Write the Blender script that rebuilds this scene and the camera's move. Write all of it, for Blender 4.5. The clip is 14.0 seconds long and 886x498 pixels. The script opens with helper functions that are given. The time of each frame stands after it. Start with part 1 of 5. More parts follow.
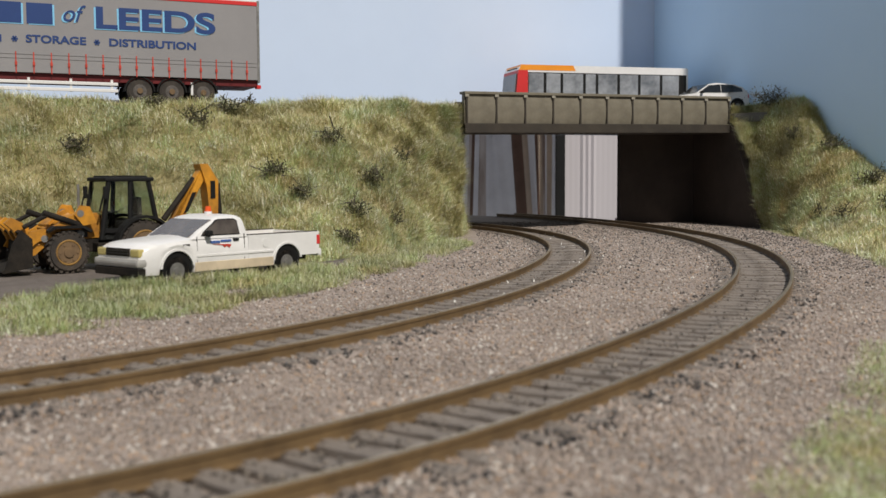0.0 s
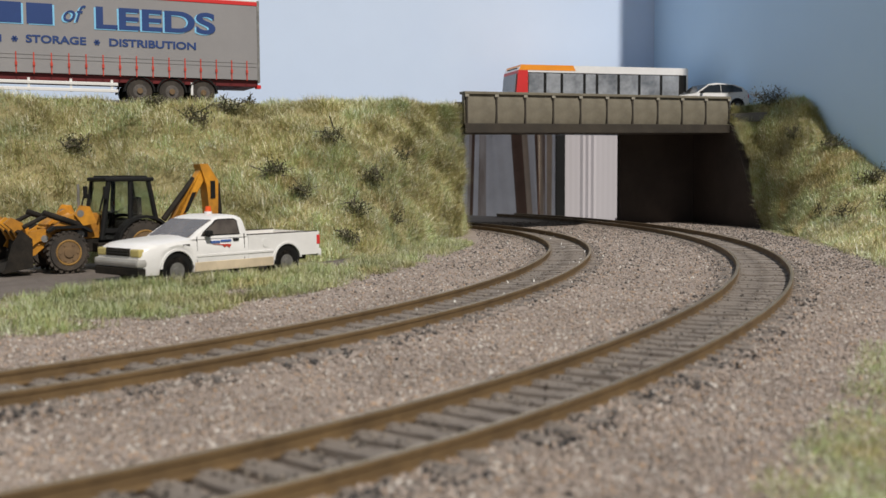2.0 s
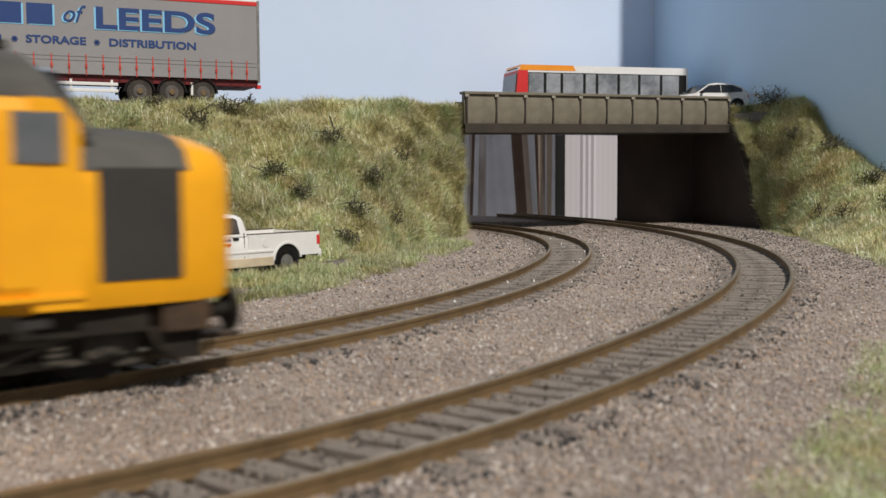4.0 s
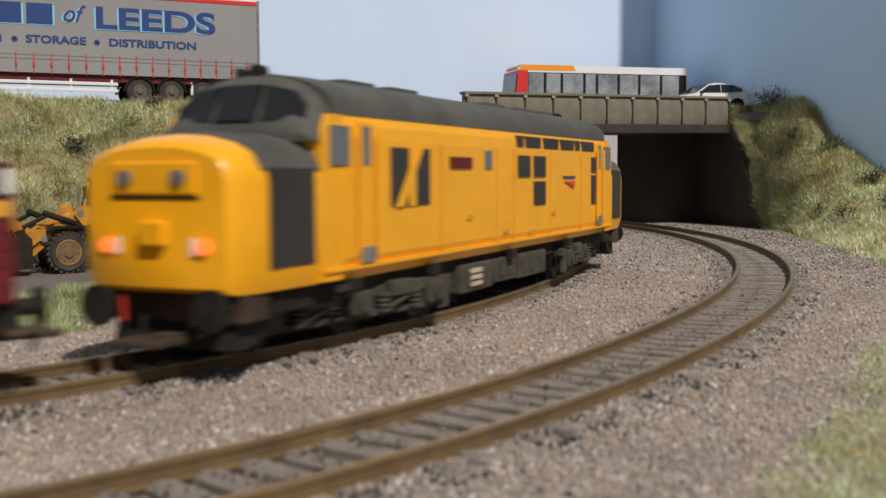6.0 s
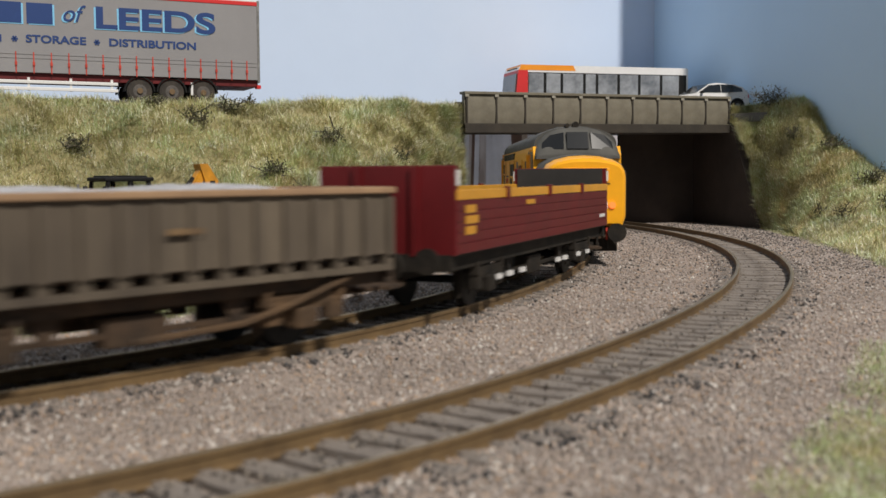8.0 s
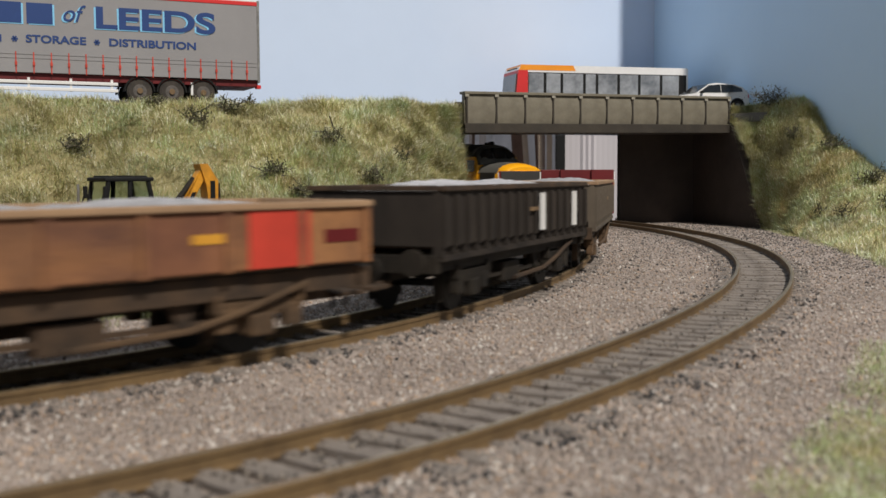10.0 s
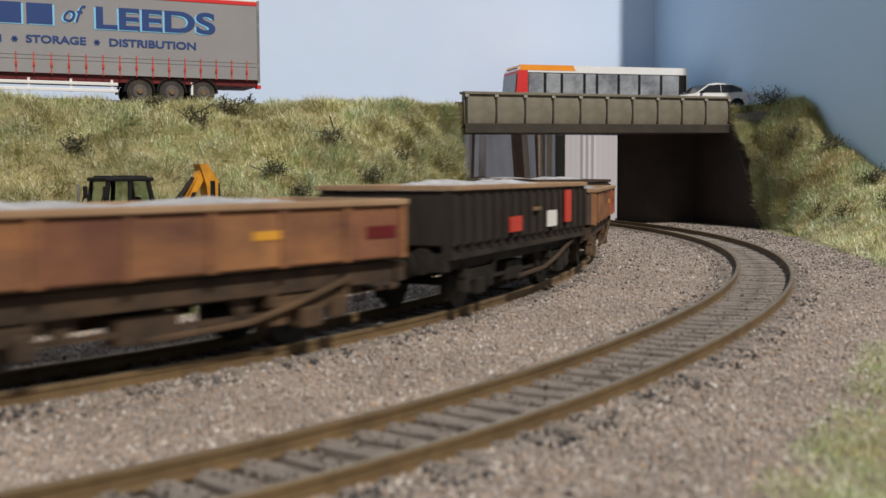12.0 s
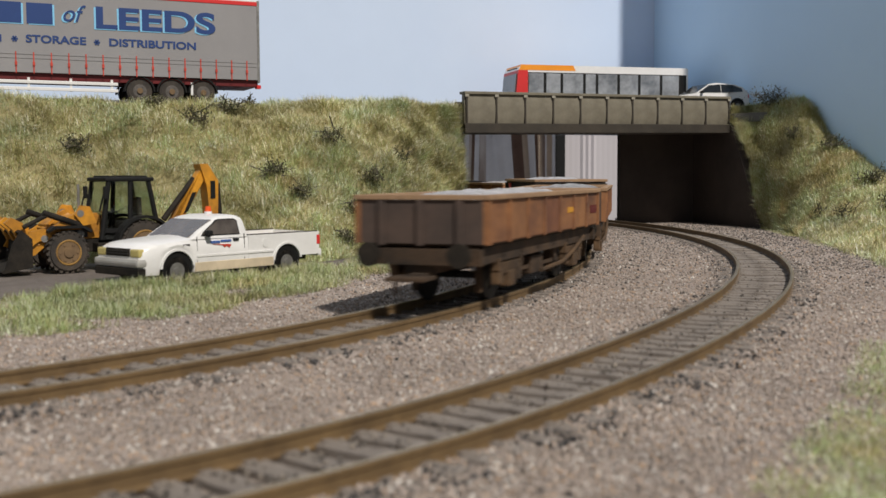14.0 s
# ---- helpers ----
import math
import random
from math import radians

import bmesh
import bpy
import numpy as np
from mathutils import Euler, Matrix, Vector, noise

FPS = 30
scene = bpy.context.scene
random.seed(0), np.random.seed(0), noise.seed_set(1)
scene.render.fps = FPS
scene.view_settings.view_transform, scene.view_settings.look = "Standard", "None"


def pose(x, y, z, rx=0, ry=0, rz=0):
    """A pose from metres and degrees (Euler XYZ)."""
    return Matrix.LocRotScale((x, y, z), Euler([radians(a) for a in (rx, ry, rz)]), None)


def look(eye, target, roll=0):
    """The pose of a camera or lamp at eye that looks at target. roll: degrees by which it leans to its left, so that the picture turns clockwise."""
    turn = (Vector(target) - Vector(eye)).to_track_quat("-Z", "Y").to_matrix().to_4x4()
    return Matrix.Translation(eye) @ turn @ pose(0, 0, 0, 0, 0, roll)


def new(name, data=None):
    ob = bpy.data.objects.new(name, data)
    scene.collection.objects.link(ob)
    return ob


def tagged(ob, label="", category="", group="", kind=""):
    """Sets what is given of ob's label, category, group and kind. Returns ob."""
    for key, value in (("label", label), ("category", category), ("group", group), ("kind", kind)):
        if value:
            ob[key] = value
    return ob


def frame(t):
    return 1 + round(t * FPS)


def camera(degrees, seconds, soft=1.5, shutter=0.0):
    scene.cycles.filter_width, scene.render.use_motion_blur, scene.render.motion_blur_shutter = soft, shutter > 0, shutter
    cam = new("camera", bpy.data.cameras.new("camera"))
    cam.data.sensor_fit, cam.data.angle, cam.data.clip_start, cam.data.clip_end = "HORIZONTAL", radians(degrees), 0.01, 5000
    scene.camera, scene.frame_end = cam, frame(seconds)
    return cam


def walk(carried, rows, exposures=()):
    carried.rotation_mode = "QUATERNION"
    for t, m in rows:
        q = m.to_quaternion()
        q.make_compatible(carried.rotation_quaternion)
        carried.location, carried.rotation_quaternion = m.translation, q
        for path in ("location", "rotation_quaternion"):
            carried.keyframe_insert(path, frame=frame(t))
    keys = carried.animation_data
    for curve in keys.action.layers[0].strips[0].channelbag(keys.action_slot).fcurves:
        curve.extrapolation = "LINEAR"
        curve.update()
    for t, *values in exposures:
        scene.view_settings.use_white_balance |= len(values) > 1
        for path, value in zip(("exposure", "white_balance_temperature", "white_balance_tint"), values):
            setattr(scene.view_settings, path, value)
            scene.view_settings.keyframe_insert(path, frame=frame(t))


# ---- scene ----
cam = camera(44.85, 14.0, soft=1.5, shutter=0.6)
eye_z = 0.0354
eye_pose = Matrix.Translation((0, 0, eye_z)) @ pose(0, 0, 0, 90 - 3.947, 0, 0) @ pose(0, 0, 0, 0, 0, -0.25)
walk(cam, [(0.0, eye_pose), (14.0, eye_pose)], exposures=[(0.0, -0.05), (14.0, -0.05)])
cam.data.dof.use_dof = True
cam.data.dof.focus_distance = 0.52
cam.data.dof.aperture_fstop = 44

# ---- world, lamp, exposure ----
world = bpy.data.worlds.new("room_light")
scene.world = world
world.use_nodes = True
bg = world.node_tree.nodes["Background"]
bg.inputs[0].default_value = (0.86, 0.93, 1.0, 1)
bg.inputs[1].default_value = 0.25
sun_data = bpy.data.lights.new("hall_light", "SUN")
sun_data.energy = 3.75
sun_data.angle = radians(1.1)
sun_data.color = (1.0, 0.93, 0.84)
sun_ob = new("hall_light", sun_data)
sun_ob.matrix_world = look((0.484, -0.883, 1.10), (0, 0, 0))

MM = 0.001


# ---- materials ----
def material(name, base, rough=0.6, metal=0.0, noise_scale=0.0, vary=0.15, other=None, bump=0.0, bump_scale=900.0, spec=0.5, stretch=(1, 1, 1), fine=0.0):
    """Principled material with a broad and a fine noise, mixed colours and relief."""
    m = bpy.data.materials.new(name)
    m.use_nodes = True
    nt = m.node_tree
    b = nt.nodes["Principled BSDF"]
    b.inputs["Roughness"].default_value = rough
    b.inputs["Metallic"].default_value = metal
    b.inputs["Specular IOR Level"].default_value = spec
    b.inputs["Base Color"].default_value = (*base, 1)
    tc = nt.nodes.new("ShaderNodeTexCoord")
    mp = nt.nodes.new("ShaderNodeMapping")
    mp.inputs["Scale"].default_value = stretch
    nt.links.new(tc.outputs["Object"], mp.inputs[0])
    if noise_scale:
        n1 = nt.nodes.new("ShaderNodeTexNoise")
        n1.inputs["Scale"].default_value = noise_scale
        n1.inputs["Detail"].default_value = 6
        n1.inputs["Roughness"].default_value = 0.65
        nt.links.new(mp.outputs[0], n1.inputs["Vector"])
        ramp = nt.nodes.new("ShaderNodeValToRGB")
        ramp.color_ramp.elements[0].position = 0.32
        ramp.color_ramp.elements[1].position = 0.68
        c2 = other if other else tuple(min(1, c * (1 + vary)) for c in base)
        c1 = base if other else tuple(c * (1 - vary) for c in base)
        ramp.color_ramp.elements[0].color = (*c1, 1)
        ramp.color_ramp.elements[1].color = (*c2, 1)
        nt.links.new(n1.outputs["Fac"], ramp.inputs[0])
        out = ramp.outputs[0]
        if fine:
            n2 = nt.nodes.new("ShaderNodeTexNoise")
            n2.inputs["Scale"].default_value = noise_scale * 7
            n2.inputs["Detail"].default_value = 3
            nt.links.new(mp.outputs[0], n2.inputs["Vector"])
            r2 = nt.nodes.new("ShaderNodeMapRange")
            r2.inputs[3].default_value = 1 - fine
            r2.inputs[4].default_value = 1 + fine
            nt.links.new(n2.outputs["Fac"], r2.inputs[0])
            mul = nt.nodes.new("ShaderNodeVectorMath")
            mul.operation = "MULTIPLY"
            nt.links.new(out, mul.inputs[0])
            nt.links.new(r2.outputs[0], mul.inputs[1])
            out = mul.outputs[0]
        nt.links.new(out, b.inputs["Base Color"])
    if bump:
        nb = nt.nodes.new("ShaderNodeTexNoise")
        nb.inputs["Scale"].default_value = bump_scale
        nb.inputs["Detail"].default_value = 4
        nt.links.new(mp.outputs[0], nb.inputs["Vector"])
        bp = nt.nodes.new("ShaderNodeBump")
        bp.inputs["Strength"].default_value = bump
        bp.inputs["Distance"].default_value = 0.0006
        nt.links.new(nb.outputs["Fac"], bp.inputs["Height"])
        nt.links.new(bp.outputs[0], b.inputs["Normal"])
    return m


def island_material(name, colours, rough=0.8, spec=0.3, low=0.75, high=1.2, tint=None):
    """Colours spread over the separate pieces of one joined mesh."""
    m = bpy.data.materials.new(name)
    m.use_nodes = True
    nt = m.node_tree
    b = nt.nodes["Principled BSDF"]
    b.inputs["Roughness"].default_value = rough
    b.inputs["Specular IOR Level"].default_value = spec
    g = nt.nodes.new("ShaderNodeNewGeometry")
    ramp = nt.nodes.new("ShaderNodeValToRGB")
    ramp.color_ramp.interpolation = "CONSTANT"
    n = len(colours)
    for i, c in enumerate(colours):
        e = ramp.color_ramp.elements[i] if i < 2 else ramp.color_ramp.elements.new(i / n)
        e.position = i / n
        e.color = (*c, 1)
    nt.links.new(g.outputs["Random Per Island"], ramp.inputs[0])
    tc = nt.nodes.new("ShaderNodeTexCoord")
    n1 = nt.nodes.new("ShaderNodeTexNoise")
    n1.inputs["Scale"].default_value = 28
    n1.inputs["Detail"].default_value = 4
    nt.links.new(tc.outputs["Object"], n1.inputs["Vector"])
    r2 = nt.nodes.new("ShaderNodeMapRange")
    r2.inputs[1].default_value, r2.inputs[2].default_value = 0.3, 0.7
    r2.inputs[3].default_value, r2.inputs[4].default_value = low, high
    nt.links.new(n1.outputs["Fac"], r2.inputs[0])
    mul = nt.nodes.new("ShaderNodeVectorMath")
    mul.operation = "MULTIPLY"
    nt.links.new(ramp.outputs[0], mul.inputs[0])
    nt.links.new(r2.outputs[0], mul.inputs[1])
    out = mul.outputs[0]
    if tint:
        # patches of other growth: fresh green, straw, olive
        n3 = nt.nodes.new("ShaderNodeTexNoise")
        n3.inputs["Scale"].default_value = 24
        n3.inputs["Detail"].default_value = 5
        n3.inputs["Roughness"].default_value = 0.6
        nt.links.new(tc.outputs["Object"], n3.inputs["Vector"])
        r3 = nt.nodes.new("ShaderNodeValToRGB")
        for i, (pos, c) in enumerate(tint):
            e = r3.color_ramp.elements[i] if i < 2 else r3.color_ramp.elements.new(pos)
            e.position = pos
            e.color = (*c, 1)
        nt.links.new(n3.outputs["Fac"], r3.inputs[0])
        mix = nt.nodes.new("ShaderNodeMix")
        mix.data_type = "RGBA"
        mix.blend_type = "MULTIPLY"
        mix.inputs[0].default_value = 1.0
        nt.links.new(out, mix.inputs[6])
        nt.links.new(r3.outputs[0], mix.inputs[7])
        out = mix.outputs[2]
    nt.links.new(out, b.inputs["Base Color"])
    return m


def glass(name, tint=(0.9, 0.95, 0.95), rough=0.05):
    m = bpy.data.materials.new(name)
    m.use_nodes = True
    b = m.node_tree.nodes["Principled BSDF"]
    b.inputs["Base Color"].default_value = (*tint, 1)
    b.inputs["Roughness"].default_value = rough
    b.inputs["Transmission Weight"].default_value = 1.0
    b.inputs["IOR"].default_value = 1.3
    return m


M = {
    "ballast_bed": material("ballast_bed", (0.28, 0.235, 0.205), 0.95, noise_scale=60, other=(0.38, 0.322, 0.285), bump=0.9, bump_scale=700, fine=0.35),
    "yard": material("yard", (0.10, 0.085, 0.075), 0.95, noise_scale=40, other=(0.16, 0.135, 0.12), bump=0.8, bump_scale=600, fine=0.3),
    "bank_soil": material("bank_soil", (0.20, 0.19, 0.09), 0.95, noise_scale=35, other=(0.34, 0.29, 0.15), bump=0.8, bump_scale=500, fine=0.3),
    "sky_board": material("sky_board", (0.53, 0.635, 0.82), 0.75, noise_scale=6, other=(0.565, 0.67, 0.84), bump=0.06, bump_scale=300, fine=0.02),
    # same paint as the north board, with the east side's bluish shade mixed in
    "sky_board_shaded": material("sky_board_shaded", (0.50, 0.70, 0.93), 0.75, noise_scale=5, other=(0.56, 0.75, 0.95), bump=0.06, bump_scale=300, fine=0.02),
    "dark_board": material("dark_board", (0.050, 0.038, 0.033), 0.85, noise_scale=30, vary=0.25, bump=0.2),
    "rail_side": material("rail_side", (0.105, 0.066, 0.031), 0.7, 0.1, noise_scale=90, other=(0.19, 0.122, 0.055), fine=0.2),
    "rail_top": material("rail_top", (0.42, 0.32, 0.20), 0.38, 0.85, noise_scale=60, other=(0.55, 0.43, 0.28)),
    "sleeper": material("sleeper", (0.15, 0.128, 0.112), 0.9, noise_scale=120, other=(0.255, 0.222, 0.195), bump=0.4, bump_scale=900, fine=0.2),
    "girder": material("girder", (0.125, 0.11, 0.08), 0.7, noise_scale=50, other=(0.21, 0.19, 0.145), bump=0.2, bump_scale=600, fine=0.15),
    "concrete_road": material("concrete_road", (0.13, 0.13, 0.13), 0.9, noise_scale=40, vary=0.2, bump=0.3),
}


# ---- mesh helpers (coordinates in millimetres) ----
def part(name, bm, mat, parent=None, label="", smooth=False):
    bmesh.ops.recalc_face_normals(bm, faces=bm.faces[:])
    bmesh.ops.scale(bm, vec=(MM, MM, MM), verts=bm.verts[:])
    me = bpy.data.meshes.new(name)
    bm.to_mesh(me)
    bm.free()
    me.materials.append(mat)
    if smooth:
        me.polygons.foreach_set("use_smooth", [True] * len(me.polygons))
        me.set_sharp_from_angle(angle=radians(38))
    ob = new(name, me)
    if parent is not None:
        ob.parent = parent
    if label:
        tagged(ob, label)
    return ob


def raw(name, verts, faces, mat, parent=None):
    """One object from arrays, for the pieces that nobody could count."""
    me = bpy.data.meshes.new(name)
    me.from_pydata((np.asarray(verts) * MM).tolist(), [], np.asarray(faces).tolist())
    me.materials.append(mat)
    ob = new(name, me)
    if parent is not None:
        ob.parent = parent
    return ob


def empty(name, label, category, m=None, group="", kind=""):
    ob = new(name)
    ob.empty_display_size = 0.01
    if m is not None:
        ob.matrix_basis = m
    return tagged(ob, label, category, group, kind)


def at_mm(x, y, z, rz=0.0, rx=0.0, ry=0.0):
    return pose(x * MM, y * MM, z * MM, rx, ry, rz)


def box(bm, x0, x1, y0, y1, z0, z1, bevel=0.0, m=None):
    r = bmesh.ops.create_cube(bm, size=1.0)
    vs = r["verts"]
    t = Matrix.Translation(((x0 + x1) / 2, (y0 + y1) / 2, (z0 + z1) / 2)) @ Matrix.Diagonal((x1 - x0, y1 - y0, z1 - z0, 1))
    bmesh.ops.transform(bm, matrix=t, verts=vs)
    if bevel:
        es = list({e for v in vs for e in v.link_edges})
        r = bmesh.ops.bevel(bm, geom=es, offset=bevel, segments=2, affect="EDGES", profile=0.6)
        vs = list({v for f in r["faces"] for v in f.verts} | {v for v in vs if v.is_valid})
    if m is not None:
        bmesh.ops.transform(bm, matrix=m, verts=vs)
    return vs


def cyl(bm, c, r, depth, axis="Z", seg=20, r2=None):
    rot = {"Z": Matrix(), "X": Matrix.Rotation(math.pi / 2, 4, "Y"), "Y": Matrix.Rotation(math.pi / 2, 4, "X")}[axis]
    out = bmesh.ops.create_cone(bm, cap_ends=True, segments=seg, radius1=r, radius2=r if r2 is None else r2, depth=depth, matrix=Matrix.Translation(c) @ rot)
    return out["verts"]


def rod(bm, a, b, r, seg=8):
    a, b = Vector(a), Vector(b)
    d = b - a
    m = Matrix.Translation((a + b) / 2) @ d.to_track_quat("Z", "Y").to_matrix().to_4x4()
    return bmesh.ops.create_cone(bm, cap_ends=True, segments=seg, radius1=r, radius2=r, depth=d.length, matrix=m)["verts"]


def prism(bm, pts, y0, y1, axis="Y"):
    """Outline in (x, z), drawn from y0 to y1; axis X takes the outline in (y, z) and draws it along x."""
    def at(p, d):
        return (p[0], d, p[1]) if axis == "Y" else ((d, p[0], p[1]) if axis == "X" else (p[0], p[1], d))
    a = [bm.verts.new(at(p, y0)) for p in pts]
    b = [bm.verts.new(at(p, y1)) for p in pts]
    n = len(pts)
    for i in range(n):
        bm.faces.new((a[i], a[(i + 1) % n], b[(i + 1) % n], b[i]))
    bm.faces.new(a[::-1])
    bm.faces.new(b)
    return a + b


def loft(bm, rings, caps=True, closed=True):
    vs = [[bm.verts.new(p) for p in ring] for ring in rings]
    n = len(vs[0])
    for r0, r1 in zip(vs[:-1], vs[1:]):
        for i in range(n if closed else n - 1):
            j = (i + 1) % n
            bm.faces.new((r0[i], r0[j], r1[j], r1[i]))
    if caps:
        bm.faces.new(vs[0][::-1])
        bm.faces.new(vs[-1])
    return [v for r in vs for v in r]


# ---- track alignments: start, heading, curvature per metre ----
def alignment(x0, y0, heading, curvature, length, before, after):
    """Arc length, x, y and heading every 2 mm; straight before the start and past the end."""
    s = np.arange(0.0, length + 1, 2.0)
    k = np.interp(s, np.linspace(0, length, len(curvature)), curvature) / 1000
    th = heading + np.concatenate([[0], np.cumsum((k[1:] + k[:-1]) * 1.0)])
    x = x0 + np.concatenate([[0], np.cumsum(np.cos((th[1:] + th[:-1]) / 2) * 2)])
    y = y0 + np.concatenate([[0], np.cumsum(np.sin((th[1:] + th[:-1]) / 2) * 2)])
    sb, sa = np.arange(-before, 0, 2.0), np.arange(2.0, after + 1, 2.0)
    xs = np.concatenate([x0 + sb * math.cos(heading), x, x[-1] + sa * math.cos(th[-1])])
    ys = np.concatenate([y0 + sb * math.sin(heading), y, y[-1] + sa * math.sin(th[-1])])
    return (np.concatenate([sb, s, s[-1] + sa]), xs, ys, np.concatenate([0 * sb + heading, th, 0 * sa + th[-1]]))


LINE_A = alignment(-117.62, 123.13, 0.6376, (3.0253, 2.2938, 1.3503, 2.1315, 2.7314, 2.8348, 2.8554), 900, 1900, 700)
LINE_B = alignment(-64.18, 81.35, 0.5894, (4.2503, 1.3419, 1.4487, 1.3771, 1.4732, 1.4897, 1.493), 1000, 300, 0)
RAIL_TOP = 3.5


def on_line(line, s):
    return tuple(float(np.interp(s, line[0], line[i])) for i in (1, 2, 3))


# ---- ground, boards, banks ----
def build_ground():
    outline = [(-1900, -1500), (900, -1500), (900, 700), (300, 700), (168, 860), (140, 872), (134, 800), (26, 940), (-900, 1545), (-1900, 1545)]
    bm = bmesh.new()
    prism(bm, outline, -18, 0, axis="Z")
    tagged(part("ground", bm, M["ballast_bed"]), "brown and grey ballast spread over a flat layout baseboard", "ground", kind="structure")


def wall_slab(name, a, b, z0, z1, thick, mat, label):
    """Upright board from a to b, thickness to the left-hand side of the way."""
    d = Vector((b[0] - a[0], b[1] - a[1], 0))
    n = Vector((-d.y, d.x, 0)).normalized() * thick
    bm = bmesh.new()
    prism(bm, [(a[0], a[1]), (b[0], b[1]), (b[0] + n.x, b[1] + n.y), (a[0] + n.x, a[1] + n.y)], z0, z1, axis="Z")
    return tagged(part(name, bm, mat), label, "wall", kind="structure")


CORNER = (168.0, 860.0)


def build_boards():
    wall_slab("wall_north", (CORNER[0] - 0.927 * 1000, CORNER[1] - 0.375 * 1000), CORNER, 66, 560, 6, M["sky_board"], "pale sky-blue painted backdrop board behind the road")
    wall_slab("wall_east", CORNER, (CORNER[0] + 0.375 * 264, CORNER[1] - 0.927 * 264), -18, 560, 6, M["sky_board_shaded"], "blue painted backdrop board, tinted bluer for its shade, meeting the pale one in a corner")
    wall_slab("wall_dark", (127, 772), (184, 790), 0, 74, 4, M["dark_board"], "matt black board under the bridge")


def road_level(x):
    return 74 + 0.011 * max(0.0, x)


def build_road():
    # road slab behind the bank crest and over the bridge
    front = [(-700, 330), (-330, 470), (-199, 530), (-118, 574), (-27, 610), (14, 644), (194, 738), (240, 700)]
    back = [(CORNER[0] + 26, CORNER[1] - 66), (CORNER[0] - 1, CORNER[1] - 1), (CORNER[0] - 0.927 * 990, CORNER[1] - 0.375 * 990)]
    bm = bmesh.new()
    vs = prism(bm, front + back, 68, 74, axis="Z")
    for v in vs:
        v.co.z += 0.011 * max(0.0, v.co.x)
    tagged(part("road", bm, M["concrete_road"]), "grey road surface along the bank and over the bridge", "road", kind="structure")


build_ground()
build_boards()
build_road()
# ---- tracks ----
# near-black bed: the sleepers' shade in the gaps is put into its colour
M["track_bed"] = material("track_bed", (0.030, 0.026, 0.024), 0.95, noise_scale=90, other=(0.085, 0.075, 0.066), bump=0.8, bump_scale=700, fine=0.3)


def sweep(bm, line, s0, s1, off, profile, step=4.0):
    rings = []
    for s in np.arange(s0, s1 + 0.1, step):
        x, y, th = on_line(line, s)
        nx, ny = -math.sin(th), math.cos(th)
        rings.append([(x + nx * (off + u), y + ny * (off + u), z) for u, z in profile])
    loft(bm, rings)


RAIL_WEB = [(-0.9, 0.75), (0.9, 0.75), (0.9, 1.0), (0.25, 1.3), (0.25, 2.5), (0.5, 2.75), (0.5, 3.38), (-0.5, 3.38), (-0.5, 2.75), (-0.25, 2.5), (-0.25, 1.3), (-0.9, 1.0)]
RAIL_CAP = [(-0.49, 3.37), (0.49, 3.37), (0.49, 3.46), (0.36, 3.52), (-0.36, 3.52), (-0.49, 3.46)]


def build_track(line, s0, s1, sleepers_from, label):
    track_ob = empty("track", label, "railway track", kind="structure")
    for side in (8.6, -8.6):
        bm = bmesh.new()
        sweep(bm, line, s0, s1, side, RAIL_WEB)
        rail = part("rail", bm, M["rail_side"], track_ob, "rust-brown rail with a worn bright head")
        bm = bmesh.new()
        sweep(bm, line, s0, s1, side, RAIL_CAP)
        part("rail_head", bm, M["rail_top"], rail)
    bm = bmesh.new()
    sweep(bm, line, max(s0, -300), min(s1, 950), 0.0, [(-9.4, -0.6), (9.4, -0.6), (9.0, -0.05), (-9.0, -0.05)], 6.0)
    part("track_bed", bm, M["track_bed"], track_ob, "dark ballast under the sleepers, its colour taking in the shade of the gaps")
    for side in (1, -1):
        bm = bmesh.new()
        prof = [(side * 9.4, -0.4), (side * 9.4, 1.0), (side * 14.0, 0.85), (side * 19.0, -0.4)]
        sweep(bm, line, max(s0, -300), min(s1, 950), 0.0, prof, 6.0)
        part("ballast_shoulder", bm, M["ballast_bed"], track_ob, "tan ballast packed against the rail")
    # three worn sleepers with chipped edges, taken in turn
    kinds = []
    rng = random.Random(17)
    for _ in range(3):
        bm = bmesh.new()
        outline = [(rng.uniform(1.7, 2.25), -14.2 + i * 28.4 / 8) for i in range(9)] + [(-rng.uniform(1.7, 2.25), 14.2 - i * 28.4 / 8) for i in range(9)]
        vs = prism(bm, outline, -0.7, 1.2, axis="Z")
        for v in vs:
            if v.co.z > 1:
                v.co.z += rng.uniform(-0.14, 0.12)
        for side in (8.6, -8.6):
            box(bm, -0.9, 0.9, side - 1.25, side + 1.25, 1.0, 1.45)
        kinds.append(part("sleeper", bm, M["sleeper"], track_ob))
    for n, s in enumerate(np.arange(sleepers_from, s1, 6.4)):
        ob = kinds[n] if n < 3 else new("sleeper", kinds[rng.randrange(3)].data)
        ob.parent = track_ob
        x, y, th = on_line(line, s)
        ob.matrix_basis = at_mm(x, y, rng.uniform(-0.22, 0.08), math.degrees(th) + rng.uniform(-2.0, 2.0))
    return track_ob


build_track(LINE_A, -1890, 1590, -40, "curved single railway track with brown rails set in ballast")
build_track(LINE_B, -290, 880, -60, "curved single railway track with brown rails and dark sleepers")
# ---- bridge ----
def along(a, b):
    d = Vector((b[0] - a[0], b[1] - a[1], 0))
    return d.length, math.degrees(math.atan2(d.y, d.x))


